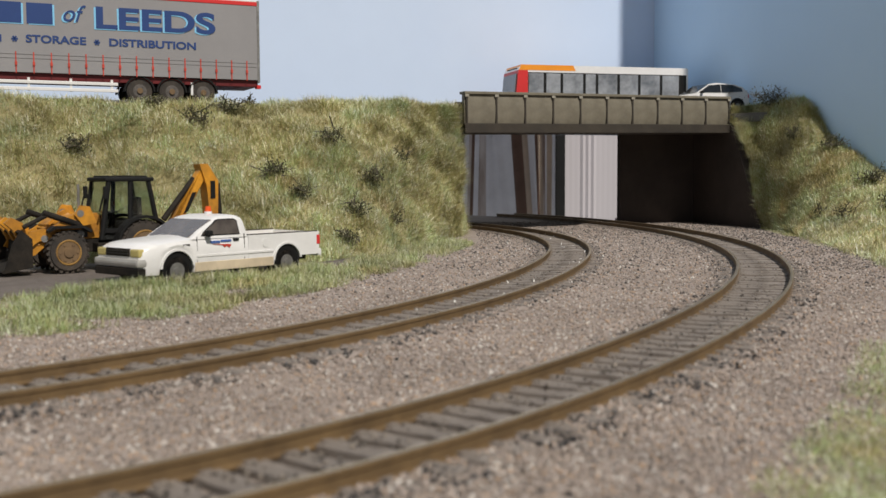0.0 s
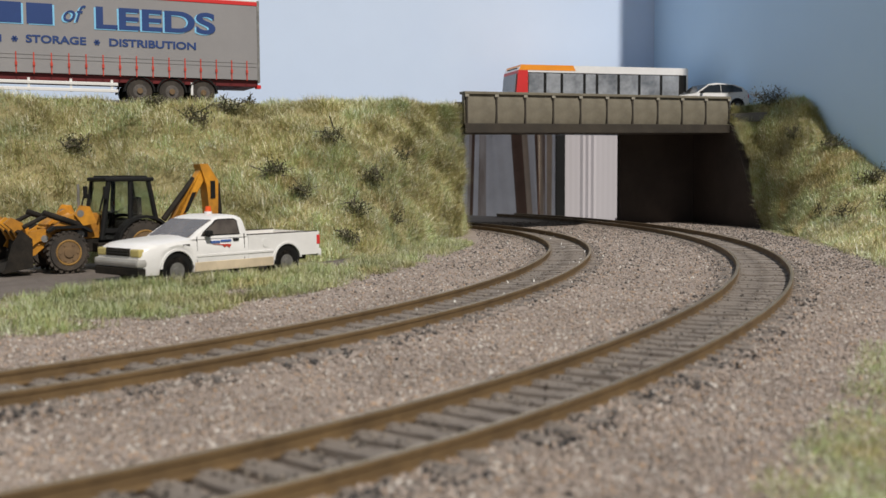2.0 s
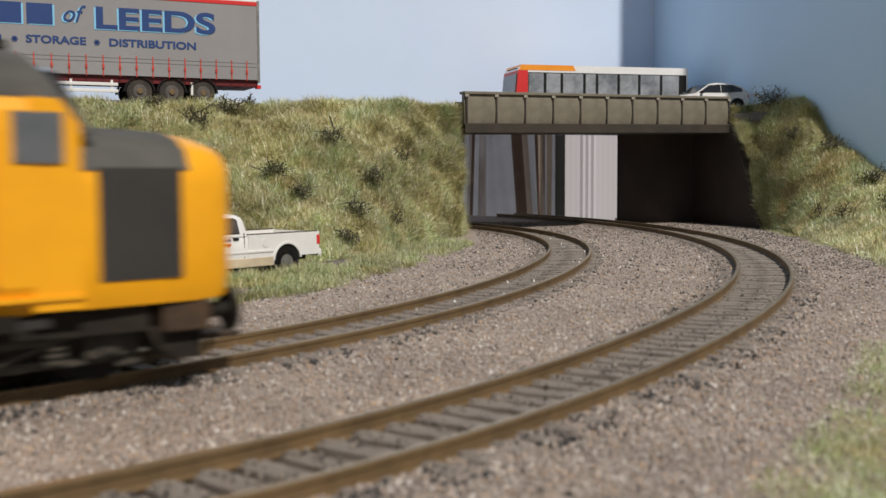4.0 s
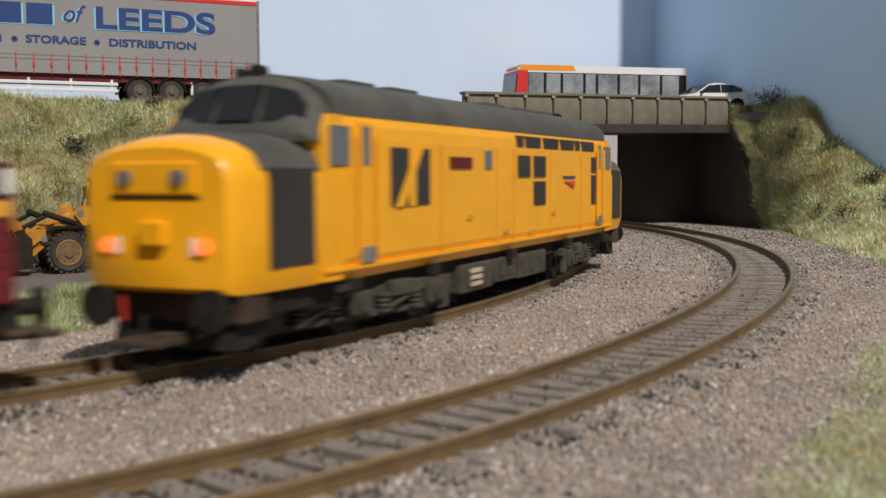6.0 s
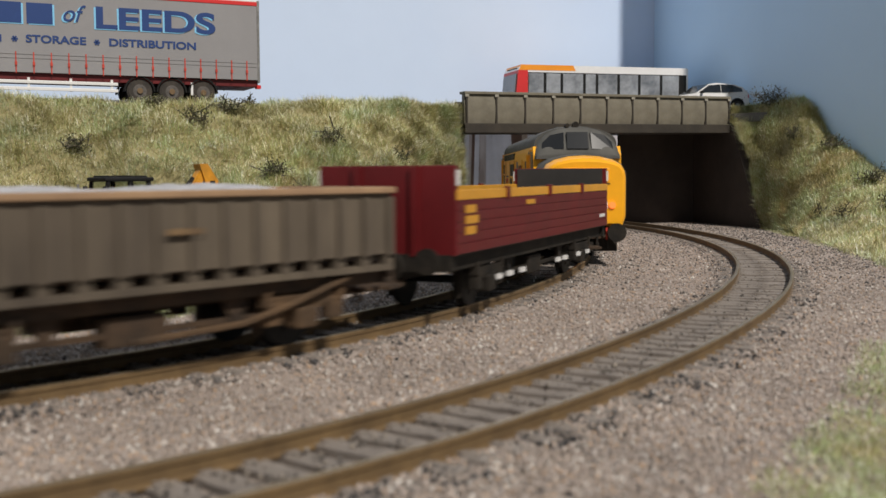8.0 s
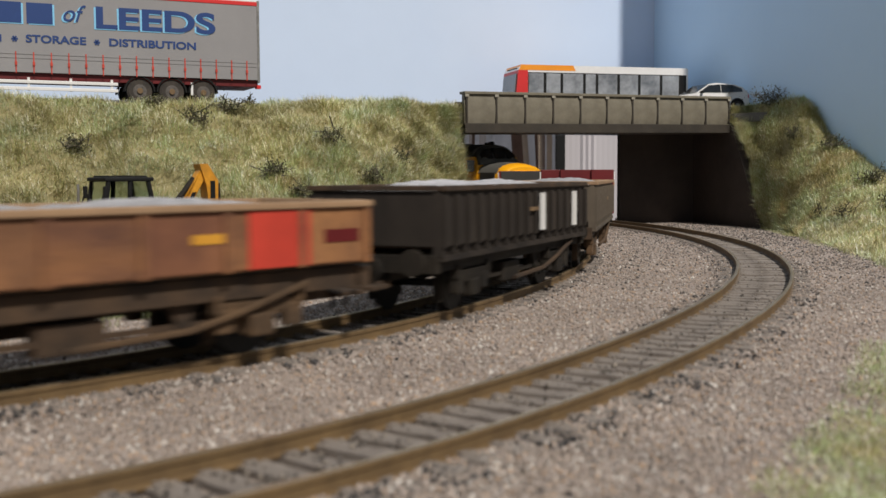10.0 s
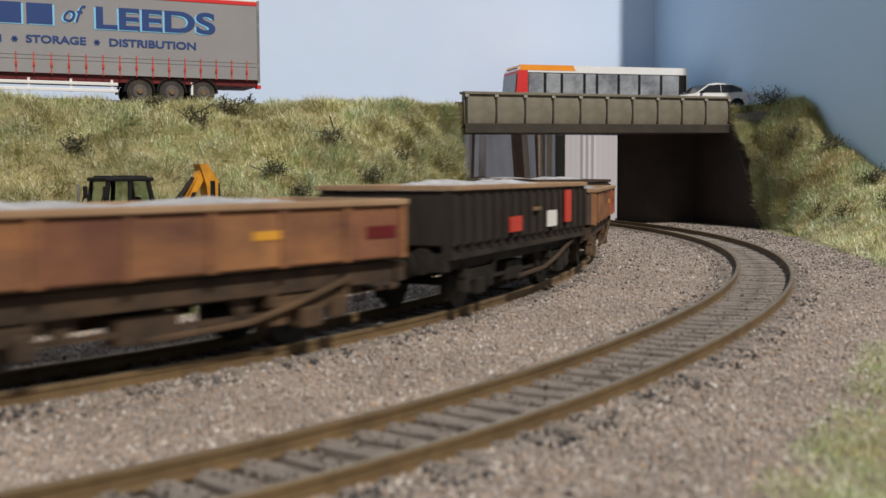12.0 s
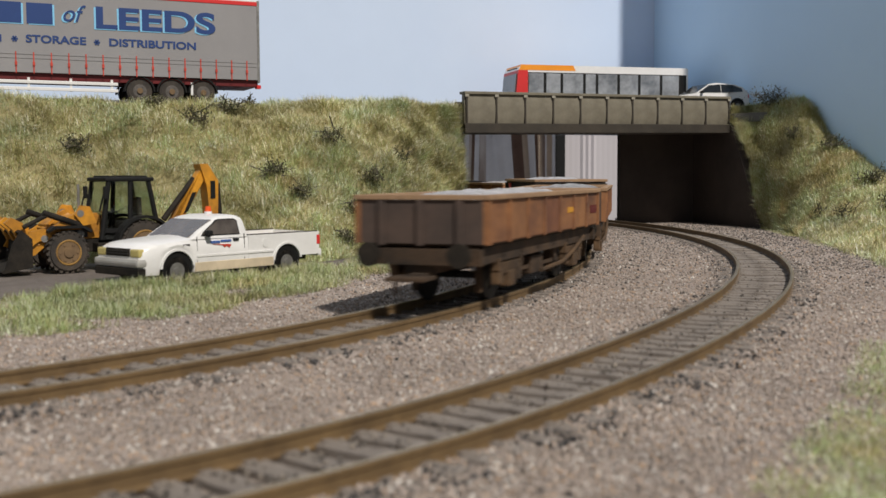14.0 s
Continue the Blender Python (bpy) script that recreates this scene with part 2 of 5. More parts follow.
def build_bridge():
    left, right = (14.0, 640.0), (196.0, 736.0)
    length, turn = along(left, right)
    tilt = -math.degrees(math.atan2(2.9, length))
    top, low = 84.7, 65.6
    br = empty("bridge", "weathered grey-brown plate girder road bridge on dark abutments", "bridge", at_mm(left[0], left[1], 0, turn, 0, tilt))
    bm = bmesh.new()
    box(bm, 0, length, 0, 3, low, top - 1.5)
    part("web_plate", bm, M["girder"], br)
    bm = bmesh.new()
    box(bm, -0.5, length + 0.5, -1.8, 5, top - 1.6, top, 0.25)
    part("top_flange", bm, M["girder"], br)
    bm = bmesh.new()
    box(bm, -0.5, length + 0.5, -1.6, 30, low - 5.4, low + 0.2, 0.3)
    part("bottom_beam", bm, M["girder_dark"], br, "dark brown bottom beam")
    n = 10
    pitch = (length - 2.0) / n
    bm = bmesh.new()
    box(bm, -0.55, 0.55, -1.5, 0.1, low, top - 1.6, 0.12)
    rib = part("stiffener", bm, M["girder_dark"], br)
    bm = bmesh.new()
    box(bm, -1.3, 1.3, -1.95, -1.3, top - 3.2, top - 1.7, 0.15)
    cap = part("rivet_plate", bm, M["girder_pale"], br)
    # gently bowed plate panels between the stiffeners
    bm = bmesh.new()
    rows = 9
    prof = []
    for i in range(rows):
        f = i / (rows - 1)
        bulge = -0.15 - 0.95 * math.sin(math.pi * f) ** 0.7
        prof.append((bulge, low + 0.3 + (top - 2.2 - low) * f))
    loft(bm, [[(x, y, z) for y, z in prof] + [(x, 0.2, prof[-1][1]), (x, 0.2, prof[0][1])] for x in (0.7, pitch / 2, pitch - 0.7)])
    panel = part("panel", bm, M["girder"], br, smooth=True)
    for i in range(n + 1):
        x = 1.0 + i * pitch
        for src, name in ((rib, "stiffener"), (cap, "rivet_plate"), (panel, "panel")):
            if src is panel and i == n:
                continue
            ob = src if i == 0 else new(name, src.data)
            ob.parent = br
            ob.matrix_basis = at_mm(x, 0, 0)
    bm = bmesh.new()
    box(bm, -3, length + 3, 4, 6.5, low + 2, top - 6)
    part("kerb_plate", bm, M["girder_dark"], br)
    # abutments
    for a, b, z1 in (((184, 792), (205, 688), 72),):
        d = Vector((b[0] - a[0], b[1] - a[1], 0)).normalized()
        nrm = Vector((-d.y, d.x, 0)) * 5
        bm = bmesh.new()
        out = [(a[0], a[1], 0), (b[0], b[1], 0), (b[0] - d.x * 4, b[1] - d.y * 4, 4), (196, 733, 68), (194, 742, z1), (a[0], a[1], z1)]
        f0 = [bm.verts.new(p) for p in out]
        f1 = [bm.verts.new((p[0] + nrm.x, p[1] + nrm.y, p[2])) for p in out]
        k = len(out)
        for i in range(k):
            bm.faces.new((f0[i], f0[(i + 1) % k], f1[(i + 1) % k], f1[i]))
        bm.faces.new(f0[::-1])
        bm.faces.new(f1)
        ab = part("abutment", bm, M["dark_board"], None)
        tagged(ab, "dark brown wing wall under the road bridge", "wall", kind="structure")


# ---- planted banks ----
def lerp_table(keys, u):
    us = [k[0] for k in keys]
    return [float(np.interp(u, us, [k[i] for k in keys])) for i in range(1, len(keys[0]))]


LEFT_BANK = [  # u, foot x, y, crest x, y, z
    (0.0, -360, 330, -430, 430, 76), (0.2, -235, 392, -300, 480, 76), (0.38, -150, 428, -199, 530, 73.2), (0.52, -92, 436, -118, 570, 73.4),
    (0.64, -52, 428, -70, 590, 74.6), (0.75, -30, 470, -28, 606, 76), (0.86, -8, 560, 0, 630, 75.5), (0.93, 8, 610, 12, 642, 74.5), (1.0, 14, 650, 8, 668, 72)]
RIGHT_BANK = [
    (0.0, 206, 686, 198, 736, 80), (0.14, 207, 668, 212, 741, 82), (0.28, 205, 640, 233, 697, 84), (0.45, 200, 605, 245, 665, 53), (0.62, 194, 560, 260, 632, 33),
    (0.8, 182, 480, 282, 580, 20), (1.0, 150, 330, 330, 460, 8)]


def bank_point(keys, u, v, rough=1.0):
    fx, fy, cx, cy, cz = lerp_table(keys, u)
    prof = v ** 0.9
    x, y, z = fx + (cx - fx) * prof, fy + (cy - fy) * prof, cz * (0.5 - 0.5 * math.cos(math.pi * min(1, v) ** 0.85))
    z = 0.55 * z + 0.45 * cz * v
    p = Vector((x * 0.02, y * 0.02, z * 0.03))
    bump = noise.noise(p) * 6 + noise.noise(p * 2.4 + Vector((7, 3, 1))) * 4.4 + noise.noise(p * 5.2) * 1.7
    k = rough * (0.25 + min(1, v * 3)) * min(1.0, (1.02 - v) * 6 + 0.25)
    return (x + bump * k * 0.5, y - bump * k, max(z + bump * k * 0.45, -0.5))


def build_bank(name, keys, nu, nv, label):
    bm = bmesh.new()
    grid = [[bm.verts.new(bank_point(keys, i / nu, j / nv)) for j in range(nv + 1)] for i in range(nu + 1)]
    for i in range(nu):
        for j in range(nv):
            bm.faces.new((grid[i][j], grid[i + 1][j], grid[i + 1][j + 1], grid[i][j + 1]))
    # back and base close the bank
    back = [bm.verts.new((g[-1].co.x, g[-1].co.y + 6, 0)) for g in grid]
    for i in range(nu):
        bm.faces.new((grid[i][-1], grid[i + 1][-1], back[i + 1], back[i]))
    ends = [grid[-1] + [back[-1]]]
    bm.faces.new(ends[0])
    return tagged(part(name, bm, M["bank_soil"]), label, "embankment", kind="structure")


def blades(name, points, lengths, leans, width, mat, label, rng):
    """Thin standing fibres; points Nx3, one curved blade of two triangles and a tip each."""
    n = len(points)
    ang = rng.uniform(0, 2 * np.pi, n)
    tilt = rng.uniform(0.05, 1.0, n) * leans
    d = np.c_[np.cos(ang) * np.sin(tilt), np.sin(ang) * np.sin(tilt) - 0.25 * np.sin(tilt), np.cos(tilt)]
    side = np.c_[np.cos(ang + 1.57), np.sin(ang + 1.57), rng.uniform(-0.3, 0.3, n)]
    side[:, 1] *= 0.4
    side /= np.linalg.norm(side, axis=1)[:, None]
    w = (width * rng.uniform(0.6, 1.5, n))[:, None] / 2
    mid = points + d * (lengths * 0.55)[:, None]
    tip = points + d * lengths[:, None] * np.array([1.25, 1.25, 0.9])
    v = np.stack([points - side * w, points + side * w, mid + side * w * 0.8, mid - side * w * 0.8, tip], 1).reshape(-1, 3)
    b = np.arange(n) * 5
    quads = np.c_[b, b + 1, b + 2, b + 3]
    tris = np.c_[b + 3, b + 2, b + 4]
    ob = raw_poly(name, v, quads, tris, mat)
    return tagged(ob, label, "grass", kind="stuff")


def raw_poly(name, v, quads, tris, mat):
    me = bpy.data.meshes.new(name)
    nq, nt = len(quads), len(tris)
    me.vertices.add(len(v))
    me.vertices.foreach_set("co", (np.asarray(v, dtype=np.float32) * MM).ravel())
    loops = np.concatenate([np.asarray(quads).ravel(), np.asarray(tris).ravel()]).astype(np.int32)
    me.loops.add(len(loops))
    me.loops.foreach_set("vertex_index", loops)
    me.polygons.add(nq + nt)
    me.polygons.foreach_set("loop_start", np.concatenate([np.arange(nq) * 4, nq * 4 + np.arange(nt) * 3]).astype(np.int32))
    me.update(calc_edges=True)
    me.validate()
    me.materials.append(mat)
    return new(name, me)


def bank_grass(keys, count, u0, u1, seed, name, label):
    rng = np.random.default_rng(seed)
    us = rng.uniform(u0, u1, count)
    vs = rng.uniform(0.0, 1.02, count)
    table = np.array([bank_point(keys, u, v) for u, v in zip(us, vs)])
    clump = np.array([noise.noise(Vector(p) * 0.07) for p in table])
    lengths = (1.8 + 4.2 * rng.random(count) ** 1.6) * (1 + 0.9 * clump)
    blades(name, table + [0, 0, -0.5], lengths, 1.62, 0.19, M["grass"], label, rng)


def strip_grass(name, poly_front, poly_back, count, seed, hmin, hmax, mat, label, width=0.15):
    rng = np.random.default_rng(seed)
    pts = []
    while len(pts) < count:
        u, v = rng.random(), rng.random()
        fx, fy = lerp_table(poly_front, u)
        bx, by = lerp_table(poly_back, u)
        x, y = fx + (bx - fx) * v, fy + (by - fy) * v
        keep = 0.30 + noise.noise(Vector((x * 0.09, y * 0.06, seed))) * 1.2 + 0.9 * min(v, 1 - v)
        if rng.random() < keep:
            pts.append((x, y, -0.3))
    pts = np.array(pts)
    blades(name, pts, rng.uniform(hmin, hmax, count), 1.45, width, mat, label, rng)


STRIP_FRONT = [(0.0, -150, 165), (0.15, -102, 215), (0.3, -81, 246), (0.45, -62, 272), (0.6, -47, 300), (0.75, -30, 350), (0.88, -6, 430), (1.0, 16, 545)]
STRIP_BACK = [(0.0, -200, 245), (0.15, -135, 296), (0.3, -109, 325), (0.45, -92, 343), (0.6, -62, 376), (0.75, -40, 430), (0.88, -28, 490), (1.0, 4, 590)]


def build_ballast():
    rng = np.random.default_rng(5)
    n = 265000
    y = 84 + (800 - 84) * rng.random(n) ** 1.45
    half = 0.45 * y + 12
    x = rng.uniform(-1, 1, n) * half
    keep = np.ones(n, bool)
    lat = np.full(n, 1e9)
    phase = np.zeros(n)
    for line, first in ((LINE_A, -40.0), (LINE_B, -60.0)):
        px, py, ps = line[1][::2], line[2][::2], line[0][::2]
        sel = (py > 40) & (py < 900) & (np.abs(px) < 500)
        px, py, ps = px[sel], py[sel], ps[sel]
        for i in range(0, n, 5000):
            d = np.sqrt((x[i:i + 5000, None] - px) ** 2 + (y[i:i + 5000, None] - py) ** 2)
            j = d.argmin(1)
            d = d[np.arange(len(j)), j]
            near = d < lat[i:i + 5000]
            lat[i:i + 5000] = np.where(near, d, lat[i:i + 5000])
            ph = np.abs((ps[j] - first + 3.2) % 6.4 - 3.2)
            phase[i:i + 5000] = np.where(near, ph, phase[i:i + 5000])
    keep &= ~((lat > 7.6) & (lat < 9.4))
    # leave the yard, the banks and the land past the board's edge free
    yard_front = np.interp(x, [k[1] for k in STRIP_BACK], [k[2] for k in STRIP_BACK])
    keep &= ~((x < 10) & (y > yard_front + 4))
    keep &= ~((y > 560) & (x < 20))
    right = np.interp(y, [330, 480, 560, 605, 640, 690, 800], [165, 188, 198, 203, 207, 208, 190])
    keep &= x < right
    inside = lat <= 7.6
    # a thin scatter between the rails, and the sleeper ends half bare
    keep &= ~(inside & (rng.random(n) < np.where(phase < 1.9, 0.86, 0.72)))
    ends = (lat > 9.6) & (lat < 15.4)
    keep &= ~(ends & (phase < 1.9) & (rng.random(n) < 0.5))
    x, y, lat, inside, phase, ends = x[keep], y[keep], lat[keep], inside[keep], phase[keep], ends[keep]
    n = len(x)
    size = rng.uniform(0.17, 0.45, n) * np.where(rng.random(n) < 0.03, 1.7, 1.0)
    z = rng.uniform(-0.1, 0.3, n) + np.where(inside, np.where(phase < 1.7, 1.1, 0.0), 0.95 * np.clip((19 - lat) / 5, 0, 1))
    base = np.array([(1, 0, 0), (0, 1, 0), (-1, 0, 0), (0, -1, 0), (0, 0, 1), (0, 0, -1)], float)
    a = rng.uniform(0, 6.28, n)
    jit = rng.uniform(0.65, 1.25, (n, 6, 1))
    v = base[None] * jit
    c, s = np.cos(a), np.sin(a)
    v = np.stack([v[..., 0] * c[:, None] - v[..., 1] * s[:, None], v[..., 0] * s[:, None] + v[..., 1] * c[:, None], v[..., 2] * 0.75], -1)
    v += rng.uniform(-0.25, 0.25, v.shape)
    v = v * size[:, None, None] + np.stack([x, y, z], -1)[:, None]
    f = np.array([(0, 1, 4), (1, 2, 4), (2, 3, 4), (3, 0, 4), (1, 0, 5), (2, 1, 5), (3, 2, 5), (0, 3, 5)])
    # dark share grows with y for weaker far light and grime; x adds dirt
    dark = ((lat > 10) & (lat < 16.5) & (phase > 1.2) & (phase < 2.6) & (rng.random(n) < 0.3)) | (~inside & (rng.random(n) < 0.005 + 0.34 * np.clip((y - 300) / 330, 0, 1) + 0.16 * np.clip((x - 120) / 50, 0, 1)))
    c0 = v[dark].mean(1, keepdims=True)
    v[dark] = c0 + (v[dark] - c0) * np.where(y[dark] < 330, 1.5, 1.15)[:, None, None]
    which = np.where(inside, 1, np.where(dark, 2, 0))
    for flag, name, mat, label in ((0, "ballast", M["stones"], "loose tan and grey ballast stones around the tracks"), (1, "track_ballast", M["stones_grey"], "dirty grey ballast packed between the rails"), (2, "clinker_shade_stones", M["clinker"], "black clinker lumps at the sleeper ends, and dark stones for weaker light and grime farther off")):
        m = which == flag
        vv = v[m]
        tr = (f[None] + 6 * np.arange(len(vv))[:, None, None]).reshape(-1, 3)
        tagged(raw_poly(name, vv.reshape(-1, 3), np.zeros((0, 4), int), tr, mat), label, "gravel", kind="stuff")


def scrub(x, y, z, size, seed, label):
    """Dead twigs with clumps of dark foam leaf."""
    rng = random.Random(seed)
    ob = empty("scrub_bush", label, "bush", at_mm(x, y, z), "scrub on the banks")
    bm = bmesh.new()
    for _ in range(int(20 * size)):
        a, e = rng.uniform(0, 6.28), rng.uniform(-0.2, 1.2)
        l = rng.uniform(3, 8.5) * size ** 0.5
        d = Vector((math.cos(a) * math.cos(e), math.sin(a) * math.cos(e) - 0.3, math.sin(e)))
        p = Vector((rng.gauss(0, 3.6) * size, rng.uniform(-2, 2) * size, rng.gauss(0, 1.6)))
        m = p + d * l * 0.55
        rod(bm, p, m, rng.uniform(0.16, 0.34), 4)
        for _ in range(3):
            rod(bm, m, m + d * l * 0.35 + Vector((rng.uniform(-2.2, 2.2), rng.uniform(-1, 1), rng.uniform(-1.4, 1.8))), 0.15, 3)
    tagged(part("twigwork", bm, M["twig"], ob, "brown dead twigs"), kind="stuff")
    bm = bmesh.new()
    for _ in range(int(300 * size)):
        p = Vector((rng.gauss(0, 3.8) * size, rng.gauss(0, 1.8) * size, rng.gauss(0.4, 2.4) * size ** 0.5))
        s = rng.uniform(0.25, 0.65)
        r = bmesh.ops.create_cone(bm, cap_ends=True, segments=3, radius1=s, radius2=s * 0.2, depth=s * 1.1, matrix=Matrix.Translation(p) @ Euler((rng.uniform(0, 3), rng.uniform(0, 3), rng.uniform(0, 3))).to_matrix().to_4x4())
    tagged(part("foliage", bm, M["foam"], ob, "dark olive crumbled foliage"), kind="stuff")
    return ob


def build_curtain():
    bm = bmesh.new()
    n = 220
    rows = []
    for k in range(9):
        z = -60 + k * 27.5
        row = []
        for i in range(n + 1):
            u = i / n
            x = -40 + 152 * u
            sway = (70 - z) * 0.05 * math.sin(u * 11) + (70 - z) * 0.035 * u
            fold = 3.2 * math.sin(u * 30 + 0.8 * math.sin(u * 9) + z * 0.006) + 0.9 * math.sin(u * 71 + z * 0.02)
            row.append(bm.verts.new((x + sway, 1010 + fold * (1.15 - z / 400), z)))
        rows.append(row)
    for r0, r1 in zip(rows[:-1], rows[1:]):
        for i in range(n):
            bm.faces.new((r0[i], r0[i + 1], r1[i + 1], r1[i]))
    bmesh.ops.solidify(bm, geom=bm.faces[:], thickness=0.8)
    cloth = part("curtain", bm, M["curtain"], None, smooth=True)
    # woven stripes of uneven width
    for name in ("curtain_white", "curtain_beige", "curtain_brown"):
        cloth.data.materials.append(M[name])
    rng = random.Random(31)
    stripe = []
    while len(stripe) <= n:
        stripe += [(0, 1, 3, 1, 2, 1)[rng.randrange(6)]] * rng.randint(2, 9)
    for poly in cloth.data.polygons:
        i = min(int(v) for v in poly.vertices) % (n + 1)
        poly.material_index = stripe[i]
    tagged(cloth, "striped brown, grey and white hanging fabric curtain", "curtain")
    bm = bmesh.new()
    box(bm, 104.2, 112.6, 990, 996, -60, 160)
    tagged(part("post", bm, M["black"]), "black upright post beside the curtain", "post")
    bm = bmesh.new()
    for i in range(15):
        x = 112.6 + i * 5
        w = 1.5 if 2 < i < 6 else 0.1
        prism(bm, [(x, 1000), (x + 2.5, 1000 - w), (x + 5, 1000), (x + 5, 1003), (x, 1003)], -60, 160, axis="Z")
    bmesh.ops.remove_doubles(bm, verts=bm.verts[:], dist=0.01)
    tagged(part("white_drape", bm, M["white_cloth"]), "white plastic sheet hanging beyond the opening", "curtain")


GROWTH = ((0.28, (0.50, 0.46, 0.36)), (0.41, (0.90, 0.86, 0.70)), (0.47, (1.0, 0.98, 0.96)), (0.55, (0.88, 1.0, 0.88)), (0.64, (1.0, 0.88, 0.72)), (0.76, (0.72, 0.66, 0.48)))
M.update({
    "girder_dark": material("girder_dark", (0.022, 0.018, 0.014), 0.8, noise_scale=60, other=(0.045, 0.036, 0.026), bump=0.2, fine=0.2),
    "girder_pale": material("girder_pale", (0.33, 0.31, 0.26), 0.7, noise_scale=80, vary=0.2),
    "grass": island_material("grass", [(0.50, 0.51, 0.29), (0.39, 0.44, 0.20), (0.62, 0.61, 0.41), (0.46, 0.38, 0.20), (0.33, 0.33, 0.15), (0.55, 0.49, 0.29), (0.42, 0.47, 0.23), (0.85, 0.85, 0.76)], 0.42, 0.6, 0.7, 1.3, GROWTH),
    "stones": island_material("stones", [(0.36, 0.30, 0.265), (0.31, 0.262, 0.232), (0.41, 0.345, 0.305), (0.27, 0.225, 0.195), (0.34, 0.288, 0.26), (0.39, 0.315, 0.26), (0.33, 0.28, 0.245), (0.19, 0.16, 0.14), (0.62, 0.58, 0.54), (0.36, 0.30, 0.26), (0.37, 0.325, 0.30), (0.43, 0.31, 0.22)], 0.85, 0.3, 0.82, 1.2),
    "stones_grey": island_material("stones_grey", [(0.15, 0.135, 0.12), (0.11, 0.098, 0.088), (0.22, 0.19, 0.165), (0.07, 0.063, 0.057), (0.30, 0.26, 0.22)], 0.9, 0.25),
    # real black lumps, and the stones that paint the dimmer far ballast
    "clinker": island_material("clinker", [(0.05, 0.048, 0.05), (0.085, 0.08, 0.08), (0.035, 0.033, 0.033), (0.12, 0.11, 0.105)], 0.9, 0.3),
    "verge": island_material("verge", [(0.40, 0.42, 0.20), (0.30, 0.36, 0.14), (0.50, 0.50, 0.30), (0.34, 0.31, 0.15), (0.24, 0.27, 0.10), (0.70, 0.70, 0.56)], 0.5, 0.5, 0.6, 1.2, GROWTH),
    "twig": material("twig", (0.05, 0.046, 0.034), 0.9, noise_scale=120, other=(0.12, 0.105, 0.075)),
    "foam": island_material("foam", [(0.075, 0.08, 0.045), (0.11, 0.11, 0.06), (0.045, 0.05, 0.03), (0.15, 0.14, 0.08)], 0.95, 0.1),
    "white_fibre": material("white_fibre", (0.78, 0.77, 0.74), 0.5, noise_scale=100, vary=0.1),
    "black": material("black", (0.011, 0.011, 0.011), 0.7, noise_scale=50, vary=0.2, spec=0.2),
    "white_cloth": material("white_cloth", (0.50, 0.47, 0.49), 0.6, noise_scale=20, vary=0.05, stretch=(1, 1, 0.1)),
    "curtain_white": material("curtain_white", (0.84, 0.80, 0.80), 0.9, noise_scale=60, vary=0.06, bump=0.1),
    "curtain_beige": material("curtain_beige", (0.62, 0.50, 0.40), 0.9, noise_scale=60, vary=0.1, bump=0.1),
    "curtain_brown": material("curtain_brown", (0.27, 0.17, 0.125), 0.9, noise_scale=60, vary=0.15, bump=0.1),
    "curtain": material("curtain", (0.33, 0.215, 0.155), 0.9, noise_scale=48, other=(0.98, 0.93, 0.90), stretch=(1, 0.02, 0.12), bump=0.2),
})

build_bridge()
build_bank("bank_left", LEFT_BANK, 110, 26, "grass-covered railway bank with straw and green tufts")
build_bank("bank_right", RIGHT_BANK, 60, 22, "grass-covered bank beside the bridge abutment")
bm = bmesh.new()
prism(bm, [(-700, 60), (-260, 120), (-178, 235), (-135, 296), (-109, 325), (-92, 343), (-62, 376), (-40, 430), (-28, 490), (-60, 520), (-330, 480), (-700, 330)], -1, 0.5, axis="Z")
tagged(part("yard_ground", bm, M["yard"]), "dark bare earth yard below the bank", "ground", kind="structure")
build_curtain()
build_ballast()
bank_grass(LEFT_BANK, 230000, 0.24, 1.0, 11, "bank_grass", "dense straw-green static grass fibres on the bank")
bank_grass(RIGHT_BANK, 95000, 0.0, 0.92, 12, "bank_grass", "straw-green static grass fibres beside the bridge")
strip_grass("verge_grass", STRIP_FRONT, STRIP_BACK, 62000, 3, 1.2, 4.8, M["verge"], "pale green grass verge between yard and track")
TUFT_A = [(0.0, -108, 300), (0.3, -92, 317), (0.6, -72, 341), (1.0, -42, 378)]
TUFT_B = [(0.0, -114, 314), (0.3, -97, 330), (0.6, -77, 355), (1.0, -46, 392)]
strip_grass("verge_grass", TUFT_A, TUFT_B, 13000, 14, 2.2, 6.8, M["verge"], "taller pale grass tufts grown up round the pickup", 0.16)
RF_A = [(0.0, 27, 104), (0.4, 46, 138), (0.7, 66, 175), (1.0, 86, 220)]
RF_B = [(0.0, 54, 104), (0.4, 74, 138), (0.7, 94, 175), (1.0, 116, 220)]
strip_grass("verge_grass", RF_A, RF_B, 16000, 8, 0.8, 3.0, M["verge"], "soft pale grass tufts beside the ballast", 0.1)
RB_A = [(0.0, 203, 690), (0.4, 190, 570), (0.7, 170, 430), (1.0, 140, 300)]
RB_B = [(0.0, 214, 690), (0.4, 214, 570), (0.7, 200, 430), (1.0, 180, 300)]
strip_grass("verge_grass", RB_A, RB_B, 8000, 9, 1.0, 3.6, M["verge"], "sparse grass at the foot of the bank")
rng_w = np.random.default_rng(21)
ws = rng_w.uniform(60, 560, 150)
wp = []
for s, o in zip(ws, rng_w.normal(0, 22, 150)):
    x, y, th = on_line(LINE_A, s)
    wp.append((x - math.sin(th) * o, y + math.cos(th) * o, 0.9))
